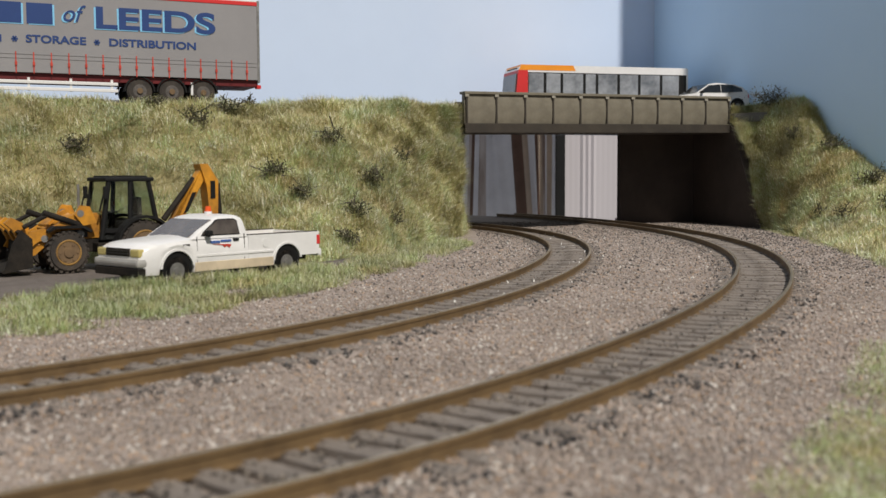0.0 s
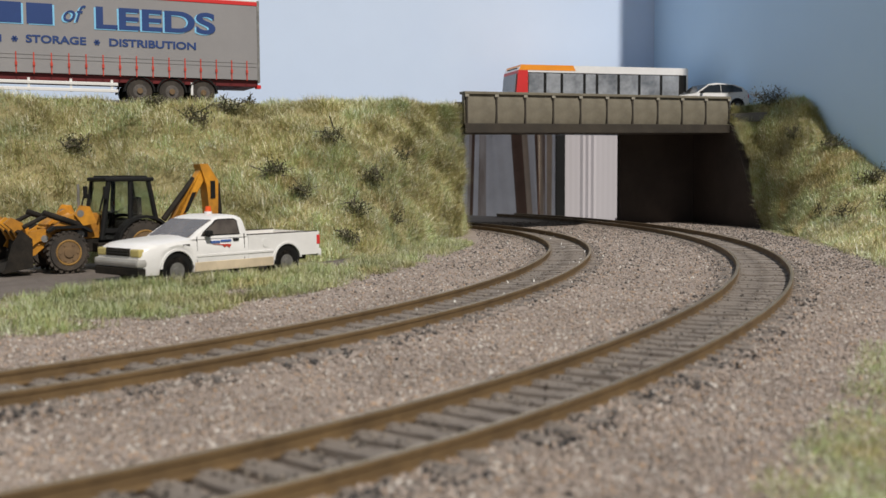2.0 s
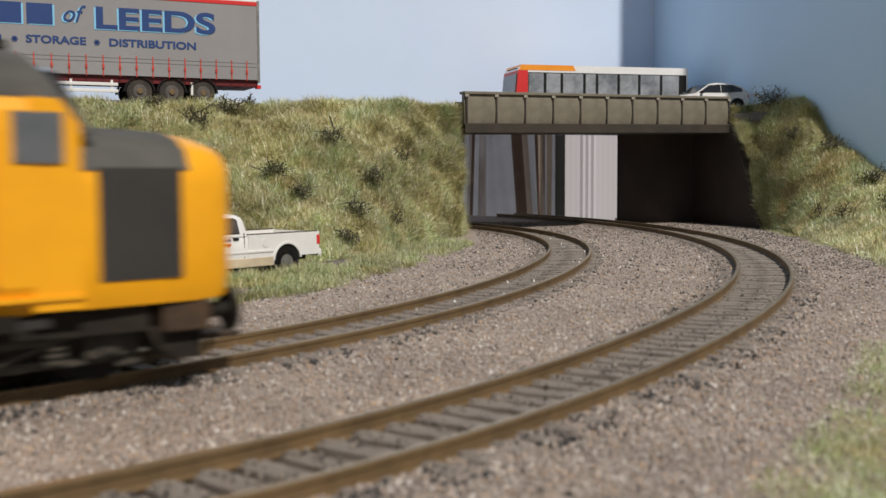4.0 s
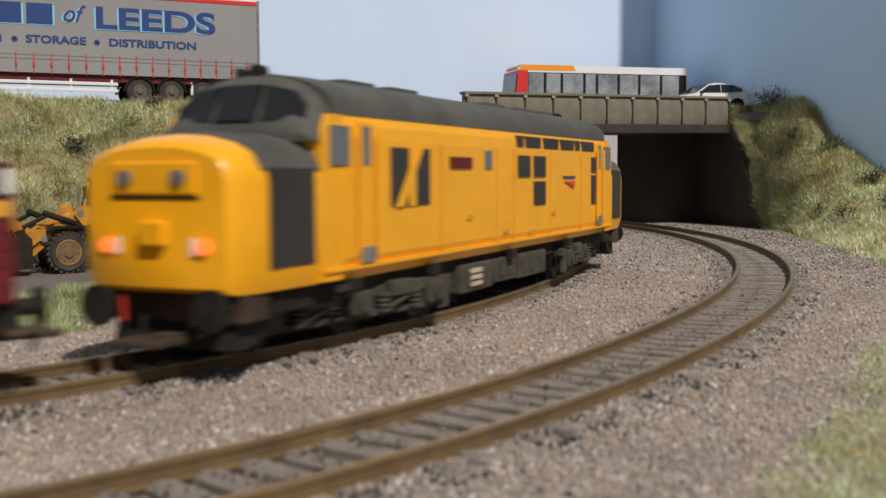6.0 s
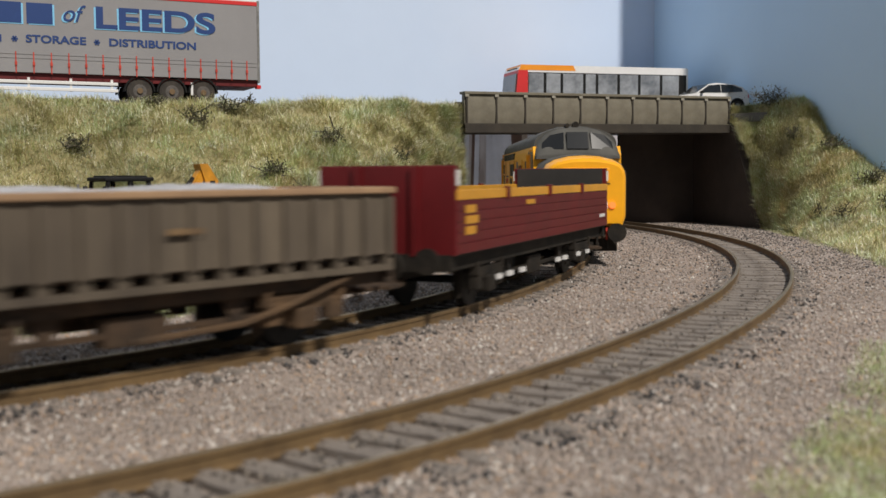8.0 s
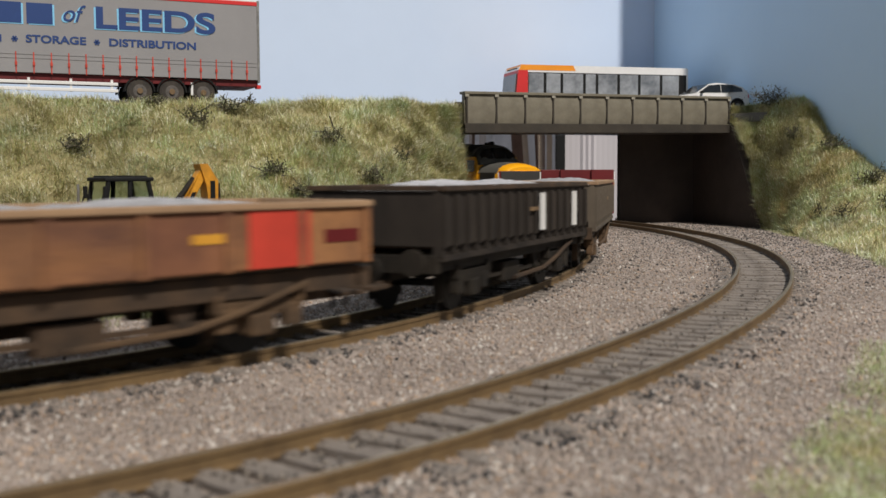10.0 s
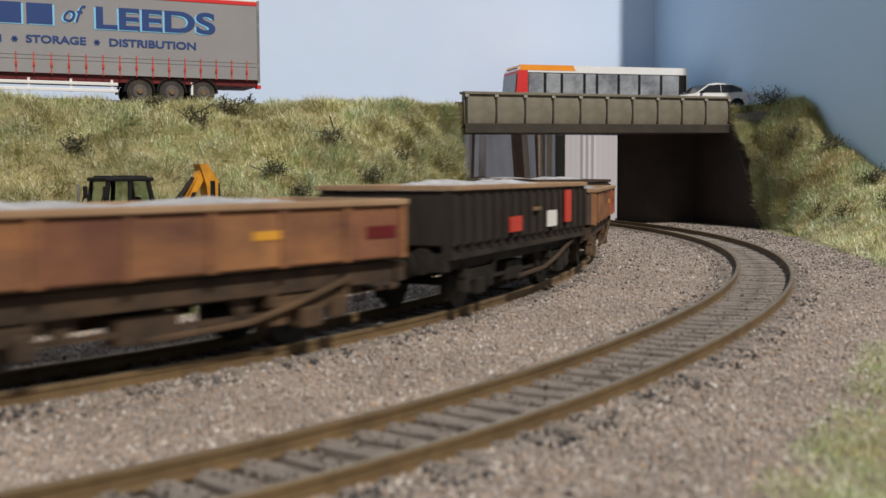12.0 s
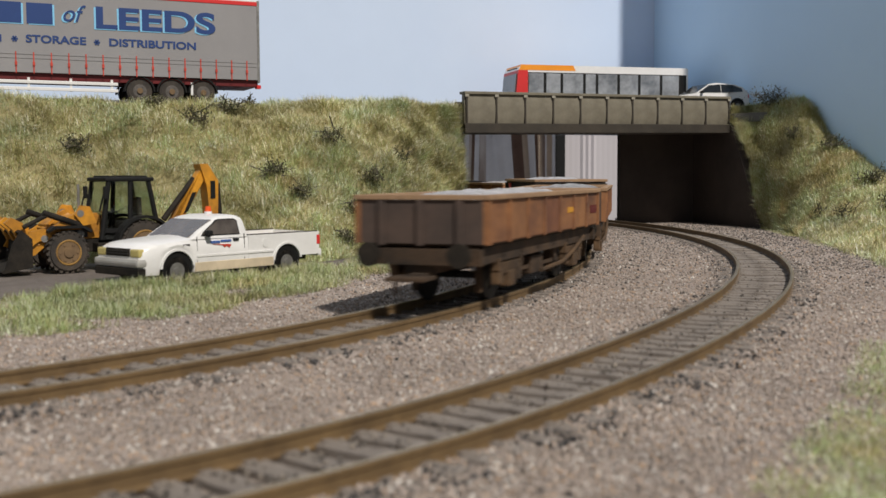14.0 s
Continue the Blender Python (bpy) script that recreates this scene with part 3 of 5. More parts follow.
blades("stray_fibre", np.array(wp), rng_w.uniform(0.7, 2.0, 150), 1.6, 0.35, M["white_fibre"], "stray white fibres lying on the ballast", rng_w)
DARK_SCRUB = "dark twiggy scrub bush growing on the grass bank"
for i, (u, v, s) in enumerate([(0.535, 0.9, 1.0), (0.50, 0.74, 0.9), (0.405, 0.6, 0.8), (0.66, 0.6, 0.8), (0.735, 0.42, 0.7), (0.775, 0.5, 0.7), (0.59, 0.45, 0.8), (0.70, 0.12, 0.6), (0.71, 0.25, 0.7), (0.625, 0.35, 0.6), (0.47, 0.92, 0.7), (0.56, 0.98, 0.4), (0.33, 0.8, 0.8), (0.78, 0.2, 0.5)]):
    x, y, z = bank_point(LEFT_BANK, u, v)
    scrub(x, y - 4, z + 1.6, s, 40 + i, DARK_SCRUB)
for i, (u, v, s) in enumerate([(0.2, 1.0, 1.9), (0.26, 0.62, 0.7), (0.43, 0.85, 0.9), (0.6, 0.75, 1.0), (0.62, 0.35, 0.7), (0.7, 0.55, 0.9), (0.5, 0.25, 0.5)]):
    x, y, z = bank_point(RIGHT_BANK, u, v)
    scrub(x, y - 4, z + 1.6, s, 70 + i, "dark leafless scrub bush on the bank beside the bridge")
# ---- vehicle materials ----
def paint(name, base, rough=0.4, vary=0.06, grime=None, scale=60):
    return material(name, base, rough, noise_scale=scale, vary=vary, other=grime, fine=0.06)


M.update({
    "yellow": paint("yellow", (0.88, 0.40, 0.009), 0.36, 0.05),
    "roof_grey": paint("roof_grey", (0.075, 0.073, 0.066), 0.75, 0.3),
    "grille": paint("grille", (0.03, 0.028, 0.026), 0.7, 0.25),
    "frame_dark": material("frame_dark", (0.011, 0.01, 0.009), 0.75, noise_scale=120, other=(0.032, 0.026, 0.02), bump=0.2, fine=0.25, spec=0.2),
    "frame_rust": material("frame_rust", (0.02, 0.014, 0.01), 0.85, noise_scale=110, other=(0.075, 0.043, 0.022), bump=0.3, fine=0.3),
    "wheel_steel": material("wheel_steel", (0.015, 0.014, 0.013), 0.6, 0.4, noise_scale=100, vary=0.3),
    "window_dark": material("window_dark", (0.012, 0.013, 0.015), 0.12, spec=0.7),
    "window_grey": material("window_grey", (0.10, 0.11, 0.12), 0.15, noise_scale=60, other=(0.17, 0.18, 0.19), spec=0.7),
    "bogie_grime": material("bogie_grime", (0.028, 0.025, 0.021), 0.8, noise_scale=130, other=(0.085, 0.074, 0.058), bump=0.3, fine=0.3),
    "gear_rust": material("gear_rust", (0.028, 0.018, 0.011), 0.85, noise_scale=110, other=(0.13, 0.075, 0.036), bump=0.3, fine=0.3),
    "window_smoke": material("window_smoke", (0.055, 0.045, 0.04), 0.14, noise_scale=70, other=(0.14, 0.12, 0.105), spec=0.7),
    "maroon": paint("maroon", (0.115, 0.005, 0.007), 0.5, 0.2),
    "gold": paint("gold", (0.62, 0.30, 0.03), 0.55, 0.12),
    "white": paint("white", (0.76, 0.755, 0.75), 0.3, 0.05),
    "cream_dirt": paint("cream_dirt", (0.55, 0.46, 0.33), 0.6, 0.2),
    "brown_body": material("brown_body", (0.115, 0.05, 0.03), 0.75, noise_scale=34, other=(0.37, 0.165, 0.06), bump=0.2, fine=0.25, stretch=(0.8, 1, 1.6)),
    "brown_sheet": material("brown_sheet", (0.10, 0.038, 0.026), 0.75, noise_scale=40, other=(0.24, 0.10, 0.045), bump=0.2, fine=0.25),
    "brown_tan": material("brown_tan", (0.13, 0.06, 0.033), 0.75, noise_scale=40, other=(0.35, 0.16, 0.06), bump=0.2, fine=0.25),
    "brown_rim": material("brown_rim", (0.27, 0.17, 0.10), 0.8, noise_scale=70, other=(0.36, 0.23, 0.13), fine=0.2),
    # darker than the sides: the shade on the wagon ends is in this colour
    "brown_end_shaded": material("brown_end_shaded", (0.055, 0.04, 0.034), 0.85, noise_scale=60, other=(0.10, 0.065, 0.05), fine=0.2),
    "grey_body": material("grey_body", (0.058, 0.045, 0.034), 0.8, noise_scale=60, other=(0.14, 0.112, 0.08), fine=0.2, stretch=(1, 1, 0.3)),
    "black_body": material("black_body", (0.015, 0.013, 0.012), 0.8, noise_scale=60, other=(0.05, 0.04, 0.033), spec=0.2, fine=0.2, stretch=(1, 1, 0.3)),
    "load": material("load", (0.34, 0.34, 0.36), 0.95, noise_scale=250, other=(0.60, 0.60, 0.63), bump=0.9, bump_scale=900),
    "red_patch": paint("red_patch", (0.5, 0.045, 0.025), 0.6, 0.15),
    "red_bright": paint("red_bright", (0.62, 0.03, 0.03), 0.4, 0.05),
    "beacon_red": paint("beacon_red", (0.75, 0.10, 0.02), 0.25, 0.05),
    "orange": paint("orange", (0.85, 0.30, 0.02), 0.4, 0.05),
    "tyre": material("tyre", (0.022, 0.02, 0.019), 0.85, noise_scale=120, other=(0.07, 0.055, 0.042), bump=0.3),
    "silver": material("silver", (0.26, 0.255, 0.245), 0.4, 0.5, noise_scale=160, vary=0.35),
    "curtain_side": material("curtain_side", (0.235, 0.23, 0.24), 0.55, noise_scale=25, other=(0.275, 0.27, 0.28), bump=0.1, bump_scale=200),
    "navy_soft": paint("navy_soft", (0.06, 0.13, 0.38), 0.5, 0.1),
    "navy": paint("navy", (0.012, 0.045, 0.18), 0.5, 0.05),
    "pale_blue": paint("pale_blue", (0.22, 0.55, 0.83), 0.5, 0.05),
    "plant_yellow": material("plant_yellow", (0.30, 0.13, 0.02), 0.5, noise_scale=90, other=(0.72, 0.32, 0.018), fine=0.2),
    "bumper_grey": material("bumper_grey", (0.42, 0.41, 0.39), 0.4, 0.2, noise_scale=90, vary=0.15),
    "hub_grey": material("hub_grey", (0.06, 0.055, 0.05), 0.6, 0.2, noise_scale=120, other=(0.17, 0.15, 0.14)),
    "rim_ochre": material("rim_ochre", (0.20, 0.11, 0.035), 0.7, noise_scale=160, other=(0.40, 0.23, 0.06)),
    "rim_rust": material("rim_rust", (0.11, 0.07, 0.038), 0.8, noise_scale=140, other=(0.23, 0.145, 0.07)),
    "bus_glass": material("bus_glass", (0.09, 0.10, 0.115), 0.1, noise_scale=45, other=(0.42, 0.44, 0.47), spec=0.8),
    "lamp_amber": paint("lamp_amber", (0.5, 0.42, 0.16), 0.2, 0.1),
})
clear = glass("cab_glass", (0.72, 0.78, 0.74))
lamp_mat = bpy.data.materials.new("tail_lamp")
lamp_mat.use_nodes = True
lb = lamp_mat.node_tree.nodes["Principled BSDF"]
lb.inputs["Base Color"].default_value = (0.9, 0.15, 0.03, 1)
lb.inputs["Emission Color"].default_value = (1.0, 0.22, 0.04, 1)
lb.inputs["Emission Strength"].default_value = 1.0


def block(name, parent, mat, x0, x1, y0, y1, z0, z1, bevel=0.0, label=""):
    bm = bmesh.new()
    box(bm, x0, x1, y0, y1, z0, z1, bevel)
    return part(name, bm, mat, parent, label)


def both(name, parent, mat, x0, x1, w, proud, z0, z1, label="", bevel=0.0):
    """The same flat fitting on either side of a body of half width w."""
    for s in (1, -1):
        block(name, parent, mat, x0, x1, min(s * (w - 0.4), s * (w + proud)), max(s * (w - 0.4), s * (w + proud)), z0, z1, bevel, label)


def wheelset(parent, x, r, gauge=8.6):
    bm = bmesh.new()
    for s in (1, -1):
        cyl(bm, (0, s * gauge, 0), r, 1.6, "Y", 24)
        cyl(bm, (0, s * (gauge - 0.9), 0), r + 0.8, 0.5, "Y", 24)
        for k in range(6):
            a = k * math.pi / 3
            box(bm, r * 0.5 - 0.5, r * 0.5 + 0.5, s * gauge + s * 0.8 - 0.2, s * gauge + s * 0.8 + 0.2, -0.4, 0.4, 0, Matrix.Rotation(a, 4, "Y"))
    cyl(bm, (0, 0, 0), 1.0, 2 * gauge, "Y", 10)
    ob = part("wheelset", bm, M["wheel_steel"], parent)
    ob.matrix_basis = at_mm(x, 0, r)
    ROLLING.append((ob, x, r))
    return ob


ROLLING = []
SWIVEL = []


def buffers(ob, half, z, r=2.9):
    for e in (1, -1):
        for s in (1, -1):
            bm = bmesh.new()
            cyl(bm, (e * (half + 2.2), s * 11.5, z), 1.3, 5, "X", 12)
            cyl(bm, (e * (half + 5.0), s * 11.5, z), r, 0.9, "X", 20)
            part("buffer", bm, M["frame_dark"], ob, "round black buffer")
        bm = bmesh.new()
        box(bm, e * half - 4, e * half + 4, -2.0, 2.0, z - 6.2, z - 4.6)
        box(bm, e * (half + 6.5) - 4, e * (half + 6.5) + 4, -5, 5, z - 5.8, z - 4.9, 0.2)
        rod(bm, (e * (half + 9), 3, z - 5), (e * (half + 8), 3, z - 9), 0.5, 6)
        part("coupling", bm, M["frame_rust"], ob, "metal hook coupling")


# ---- locomotive ----
def arch(x, hw, z0, ztop, n=15, p=0.62):
    return [(x, hw * math.cos(math.pi * i / (n - 1)), z0 + (ztop - z0) * math.sin(math.pi * i / (n - 1)) ** p) for i in range(n)]


def build_locomotive():
    lo = empty("locomotive", "bright yellow diesel locomotive with a dark grey roof", "locomotive")
    bm = bmesh.new()
    half_sec = [(15.9, 12.2), (17.5, 16.4), (17.5, 24), (17.4, 38.5), (17.1, 41.2), (16.3, 43.2)]
    prism(bm, [(-y, z) for y, z in half_sec] + half_sec[::-1], -90, 90, axis="X")
    for e in (1, -1):
        prism(bm, [(e * 89.9, 12.7), (e * 97, 12.7), (e * 97, 39.4), (e * 94.2, 43.0), (e * 89.9, 43.1)], -17.3, 17.3)
    part("body", bm, M["yellow"], lo)
    bm = bmesh.new()
    rings = []
    for x, top in ((-91.5, 50.8), (-86, 51.2), (86, 51.2), (91.5, 50.8)):
        rings.append(arch(x, 16.5, 43.1, top, 21, 0.75))
    loft(bm, rings)
    for x in (-60, -38, 20, 45, 64):
        box(bm, x - 7, x + 7, -5, 5, 50.2, 51.9, 0.4)
    part("roof", bm, M["roof_grey"], lo, "dark grey curved roof", smooth=True)
    for e in (1, -1):
        bm = bmesh.new()
        rings = []
        for x, hw, top, zb in ((96.8, 17.2, 39.8, 12.4), (108, 16.6, 39.5, 12.4), (115, 16.0, 39.0, 12.4), (119.0, 15.2, 38.2, 12.5), (120.8, 14.6, 37.5, 12.9), (121.5, 13.8, 36.6, 13.6)):
            half = [(hw * 0.93, zb), (hw, zb + 3.6), (hw, 24), (hw, 30.5), (hw * 0.975, 33.0), (hw * 0.88, 33.0 + (top - 33.0) * 0.45), (hw * 0.68, 33.0 + (top - 33.0) * 0.74), (hw * 0.36, 33.0 + (top - 33.0) * 0.94), (0, top)]
            rings.append([(e * x, y, z) for y, z in half] + [(e * x, -y, z) for y, z in half[-2::-1]])
        loft(bm, rings)
        nose = part("nose", bm, M["yellow"], lo, "rounded yellow bonnet", smooth=True)
        bm = bmesh.new()
        rings = []
        for x, hw, top in ((96.8, 17.3, 40.0), (108, 16.7, 39.7), (114.2, 16.15, 39.25)):
            half = [(hw * 0.985, 32.8), (hw * 0.89, 33.0 + (top - 33.0) * 0.45), (hw * 0.69, 33.0 + (top - 33.0) * 0.74), (hw * 0.36, 33.0 + (top - 33.0) * 0.94), (0, top)]
            rings.append([(e * x, y, z) for y, z in half] + [(e * x, -y, z) for y, z in half[-2::-1]])
        loft(bm, rings)
        part("bonnet_top", bm, M["roof_grey"], nose, "dark grey anti-glare bonnet top", smooth=True)
        for s in (1, -1):
            bm = bmesh.new()
            prism(bm, [(e * 99.5, s * 15), (e * 99.5, s * 17.3), (e * 112.5, s * 16.65), (e * 112.5, s * 15)], 16.4, 33.2, axis="Z")
            part("side_grille", bm, M["grille"], nose)
            bm = bmesh.new()
            cyl(bm, (e * 122.2, s * 5.4, 31.6), 1.35, 1.0, "X", 14)
            part("marker_lamp", bm, M["window_grey"], nose)
            bm = bmesh.new()
            cyl(bm, (e * 121.5, s * 9.8, 20.4), 1.25, 1.4, "X", 16)
            part("tail_lamp", bm, lamp_mat if e < 0 else M["window_grey"], nose, "glowing orange-red lamp" if e < 0 else "unlit grey lamp")
            block("lamp_plate", nose, M["white"], min(e * 121, e * 121.9), max(e * 121, e * 121.9), s * 7.7 - 0.4, s * 7.7 + 0.4, 19.0, 21.8)
        block("headcode_panel", nose, M["yellow"], min(e * 120.6, e * 122.1), max(e * 120.6, e * 122.1), -8.6, 8.6, 28.8, 34.3, 0.5)
        block("nose_seam", nose, M["frame_dark"], min(e * 121, e * 121.75), max(e * 121, e * 121.75), -9.0, 9.0, 28.2, 28.6)
        for s in (1, -1):
            bm = bmesh.new()
            rod(bm, (e * 120.4, s * 12.6, 22), (e * 120.4, s * 12.6, 33), 0.32, 6)
            part("handrail", bm, M["yellow"], nose)
        block("nose_box", nose, M["yellow"], min(e * 121, e * 123), max(e * 121, e * 123), -2.4, 2.4, 20.5, 24.5, 0.4)
        # wrap-round windscreen
        bm = bmesh.new()
        tops = ((99.4, 16.4, 40.2), (97.6, 16.9, 43.8), (94.6, 16.9, 48.6), (92.6, 16.8, 50.4), (90.0, 16.6, 51.2))
        loft(bm, [arch(e * x, hw, 38.0, t, 21, 0.7) for x, hw, t in tops])
        screen = part("windscreen_frame", bm, M["roof_grey"], lo, "dark grey cab front", smooth=True)
        # three panes: a square one between two swept-back ones
        for sgn in (0, 1, -1):
            bm = bmesh.new()
            if sgn == 0:
                pane = [(98.9, -4.3, 42.0), (98.9, 4.3, 42.0), (95.9, 4.1, 48.6), (95.9, -4.1, 48.6)]
            else:
                pane = [(98.6, sgn * 5.5, 42.0), (97.4, sgn * 14.2, 41.4), (96.4, sgn * 13.6, 44.6), (95.6, sgn * 10.6, 47.4), (95.6, sgn * 5.3, 48.5)]
            back = [bm.verts.new((e * (x - 2.4), y, z)) for x, y, z in pane]
            front = [bm.verts.new((e * (x + 0.3), y, z)) for x, y, z in pane]
            k = len(pane)
            for i in range(k):
                bm.faces.new((back[i], back[(i + 1) % k], front[(i + 1) % k], front[i]))
            bm.faces.new(front)
            bm.faces.new(back[::-1])
            part("window_pane", bm, M["window_dark"], screen, "dark glossy glass pane")
        bm = bmesh.new()
        cyl(bm, (e * 90.5, 0, 51.6), 1.3, 3, "X", 10)
        cyl(bm, (e * 90.5, 3.4, 51.3), 0.9, 4, "X", 8)
        part("horn", bm, M["frame_dark"], lo)
        both("cab_window", lo, M["window_grey"], min(e * 87.5, e * 94.5), max(e * 87.5, e * 94.5), 17.5, 0.25, 33.8, 41, "grey side window")
        both("door", lo, M["yellow"], min(e * 78.2, e * 84), max(e * 78.2, e * 84), 17.5, 0.15, 15, 42, "yellow cab door", 0.1)
        both("door_window", lo, M["window_grey"], min(e * 79.6, e * 82.6), max(e * 79.6, e * 82.6), 17.6, 0.2, 33.8, 41.2)
        for s in (1, -1):
            bm = bmesh.new()
            rod(bm, (e * 77.4, s * 18.2, 17), (e * 77.4, s * 18.2, 40), 0.3, 6)
            rod(bm, (e * 84.8, s * 18.2, 17), (e * 84.8, s * 18.2, 40), 0.3, 6)
            part("handrail", bm, M["yellow"], lo)
        both("step_plate", lo, M["silver"], min(e * 78, e * 83.5), max(e * 78, e * 83.5), 17.5, 0.6, 15.2, 18.2)
        both("cab_step", lo, M["grille"], min(e * 86, e * 92), max(e * 86, e * 92), 17.3, 0.3, 10.4, 11.6)
    # side fittings, front end at +x
    both("radiator_opening", lo, M["grille"], -70.5, -52, 17.5, 0.2, 25.5, 37.5, "dark radiator opening")
    both("radiator_bar", lo, M["yellow"], -62.5, -59.5, 17.6, 0.35, 25.5, 37.5)
    for s in (1, -1):
        bm = bmesh.new()
        prism(bm, [(-68.5, 25.5), (-65.5, 25.5), (-56.0, 37.5), (-59.0, 37.5)], s * 17.4, s * 18.1)
        part("radiator_brace", bm, M["yellow"], lo)
        bm = bmesh.new()
        prism(bm, [(43.5, 29.8), (53.5, 29.8), (52, 27.6), (49, 28.6)], s * 17.4, s * 17.95)
        part("emblem", bm, M["red_bright"], lo, "red swoosh emblem")
        for x in (-85.5, -49, 0, 49, 85.5):
            block("lifting_bracket", lo, M["frame_dark"], x - 2, x + 2, min(s * 16.4, s * 17.9), max(s * 16.4, s * 17.9), 10.2, 12.4)
        for x, z in ((-30, 21.5), (33, 20.5), (14, 16), (-6, 17)):
            block("catch", lo, M["gold"], x - 1.4, x + 1.4, min(s * 17.3, s * 18.0), max(s * 17.3, s * 18.0), z, z + 1)
    both("nameplate", lo, M["maroon"], -41, -28.5, 17.6, 0.25, 33.4, 36, "dark red nameplate")
    both("porthole", lo, M["window_grey"], -19.8, -15.4, 17.5, 0.25, 33.2, 37.8, "small side window", 0.2)
    both("emblem_bar", lo, M["navy"], 42.5, 54, 17.6, 0.12, 30.6, 31.4)
    for x0, x1 in ((3, 8), (10, 22), (25, 38), (40.5, 53), (55, 59.5), (62, 75)):
        both("upper_grille", lo, M["grille"], x0, x1, 17.3, 0.25, 39.2, 42.2)
    for x0, x1, z0, z1 in ((3.5, 13, 31.2, 37), (16, 26, 31.2, 37), (16, 26, 23.4, 30), (72, 76.5, 32.4, 37.4), (72, 76.5, 22.2, 31.6)):
        both("side_vent", lo, M["grille"], x0, x1, 17.55, 0.2, z0, z1)
    for x in (-46, -12, 0, 30, 60):
        both("panel_seam", lo, M["gold"], x - 0.15, x + 0.15, 17.65, 0.1, 15, 38.5)
    both("sill", lo, M["yellow"], -97, 97, 17.2, 0.55, 14.2, 14.9)
    # underframe
    block("underframe", lo, M["frame_dark"], -108, 108, -14, 14, 8.2, 12.4)
    for e in (1, -1):
        bm = bmesh.new()
        prism(bm, [(e * 108, 8.4), (e * 116.5, 8.4), (e * 117.5, 3.0), (e * 113, 3.0), (e * 110, 5)], -12.5, 12.5)
        for y in (-9, -5, 5, 9):
            rod(bm, (e * 118.2, y, 11), (e * 118.8, y + 0.6, 4), 0.45, 6)
        part("end_gear", bm, M["frame_dark"], lo, "dark hoses and guard below the buffer beam")
    for s in (1, -1):
        for x0, x1, z0 in ((-31, -11, 3.6), (-9, 6, 4.2), (8, 31, 3.8)):
            bm = bmesh.new()
            box(bm, x0, x1, min(s * 8, s * 16), max(s * 8, s * 16), z0, 10.4, 0.5)
            for k in range(2):
                box(bm, x0 + 3 + k * 6, x0 + 7 + k * 6, min(s * 15.8, s * 16.3), max(s * 15.8, s * 16.3), z0 + 1.5, z0 + 5)
            part("tank", bm, M["bogie_grime"], lo, "dark fuel and battery box")
        for k in range(3):
            block("vent_slat", lo, M["cream_dirt"], -26, -19, min(s * 15.9, s * 16.5), max(s * 15.9, s * 16.5), 5 + k * 1.6, 6 + k * 1.6)
    for e in (1, -1):
        bg_ = new("bogie")
        bg_.parent = lo
        bg_.matrix_basis = at_mm(e * 75, 0, 0)
        SWIVEL.append((bg_, lo, e * 75))
        for s in (1, -1):
            bm = bmesh.new()
            box(bm, -34, 34, min(s * 11.5, s * 13.4), max(s * 11.5, s * 13.4), 7.4, 9.6, 0.3)
            box(bm, -29, 29, min(s * 12, s * 13), max(s * 12, s * 13), 3.2, 4.6, 0.2)
            box(bm, -30, 30, min(s * 9.8, s * 11), max(s * 9.8, s * 11), 4.5, 8.5)
            for x in (-13.5, 13.5):
                box(bm, x - 4.4, x + 4.4, min(s * 12.6, s * 15.0), max(s * 12.6, s * 15.0), 7.0, 10.2, 0.4)
                rod(bm, (x - 6, s * 14.2, 4.4), (x + 6, s * 14.2, 7.6), 0.5, 6)
            for x in (-27, 0, 27):
                box(bm, x - 3.4, x + 3.4, min(s * 12, s * 14.6), max(s * 12, s * 14.6), 4.2, 9.0, 0.5)
                cyl(bm, (x, s * 14.7, 6.6), 1.9, 0.9, "Y", 12)
            for x in (-19, -8, 8, 19):
                for k in range(4):
                    cyl(bm, (x, s * 13.4, 4.4 + k * 1.05), 1.7, 0.6, "Z", 10)
            box(bm, -33, -29, min(s * 12, s * 13.5), max(s * 12, s * 13.5), 2.4, 8, 0.3)
            box(bm, 29, 33, min(s * 12, s * 13.5), max(s * 12, s * 13.5), 2.4, 8, 0.3)
            part("side_frame", bm, M["bogie_grime"], bg_, "grimy dark bogie side frame")
        for x in (-27, 0, 27):
            wheelset(bg_, x, 7.2)
    for e in (1, -1):
        block("buffer_beam", lo, M["frame_rust"], e * 114 - 4, e * 114 + 4, -14.5, 14.5, 7.6, 12.8, 0.4, "dark buffer beam")
    for e in (1, -1):
        for y in (-8, 8):
            block("pipe", lo, M["red_patch"], e * 120.3 - 0.3, e * 120.3 + 0.3, y - 0.3, y + 0.3, 7.5, 12)
    buffers(lo, 117.5, 10.2, 3.5)
    # body length to the layout's scale
    for ob in lo.children_recursive:
        if ob.type == "MESH" and ob.parent.name.split(".")[0] != "bogie" and ob.name.split(".")[0] != "wheelset":
            ob.data.transform(Matrix.Diagonal((1.01, 1, 1, 1)))
    return lo


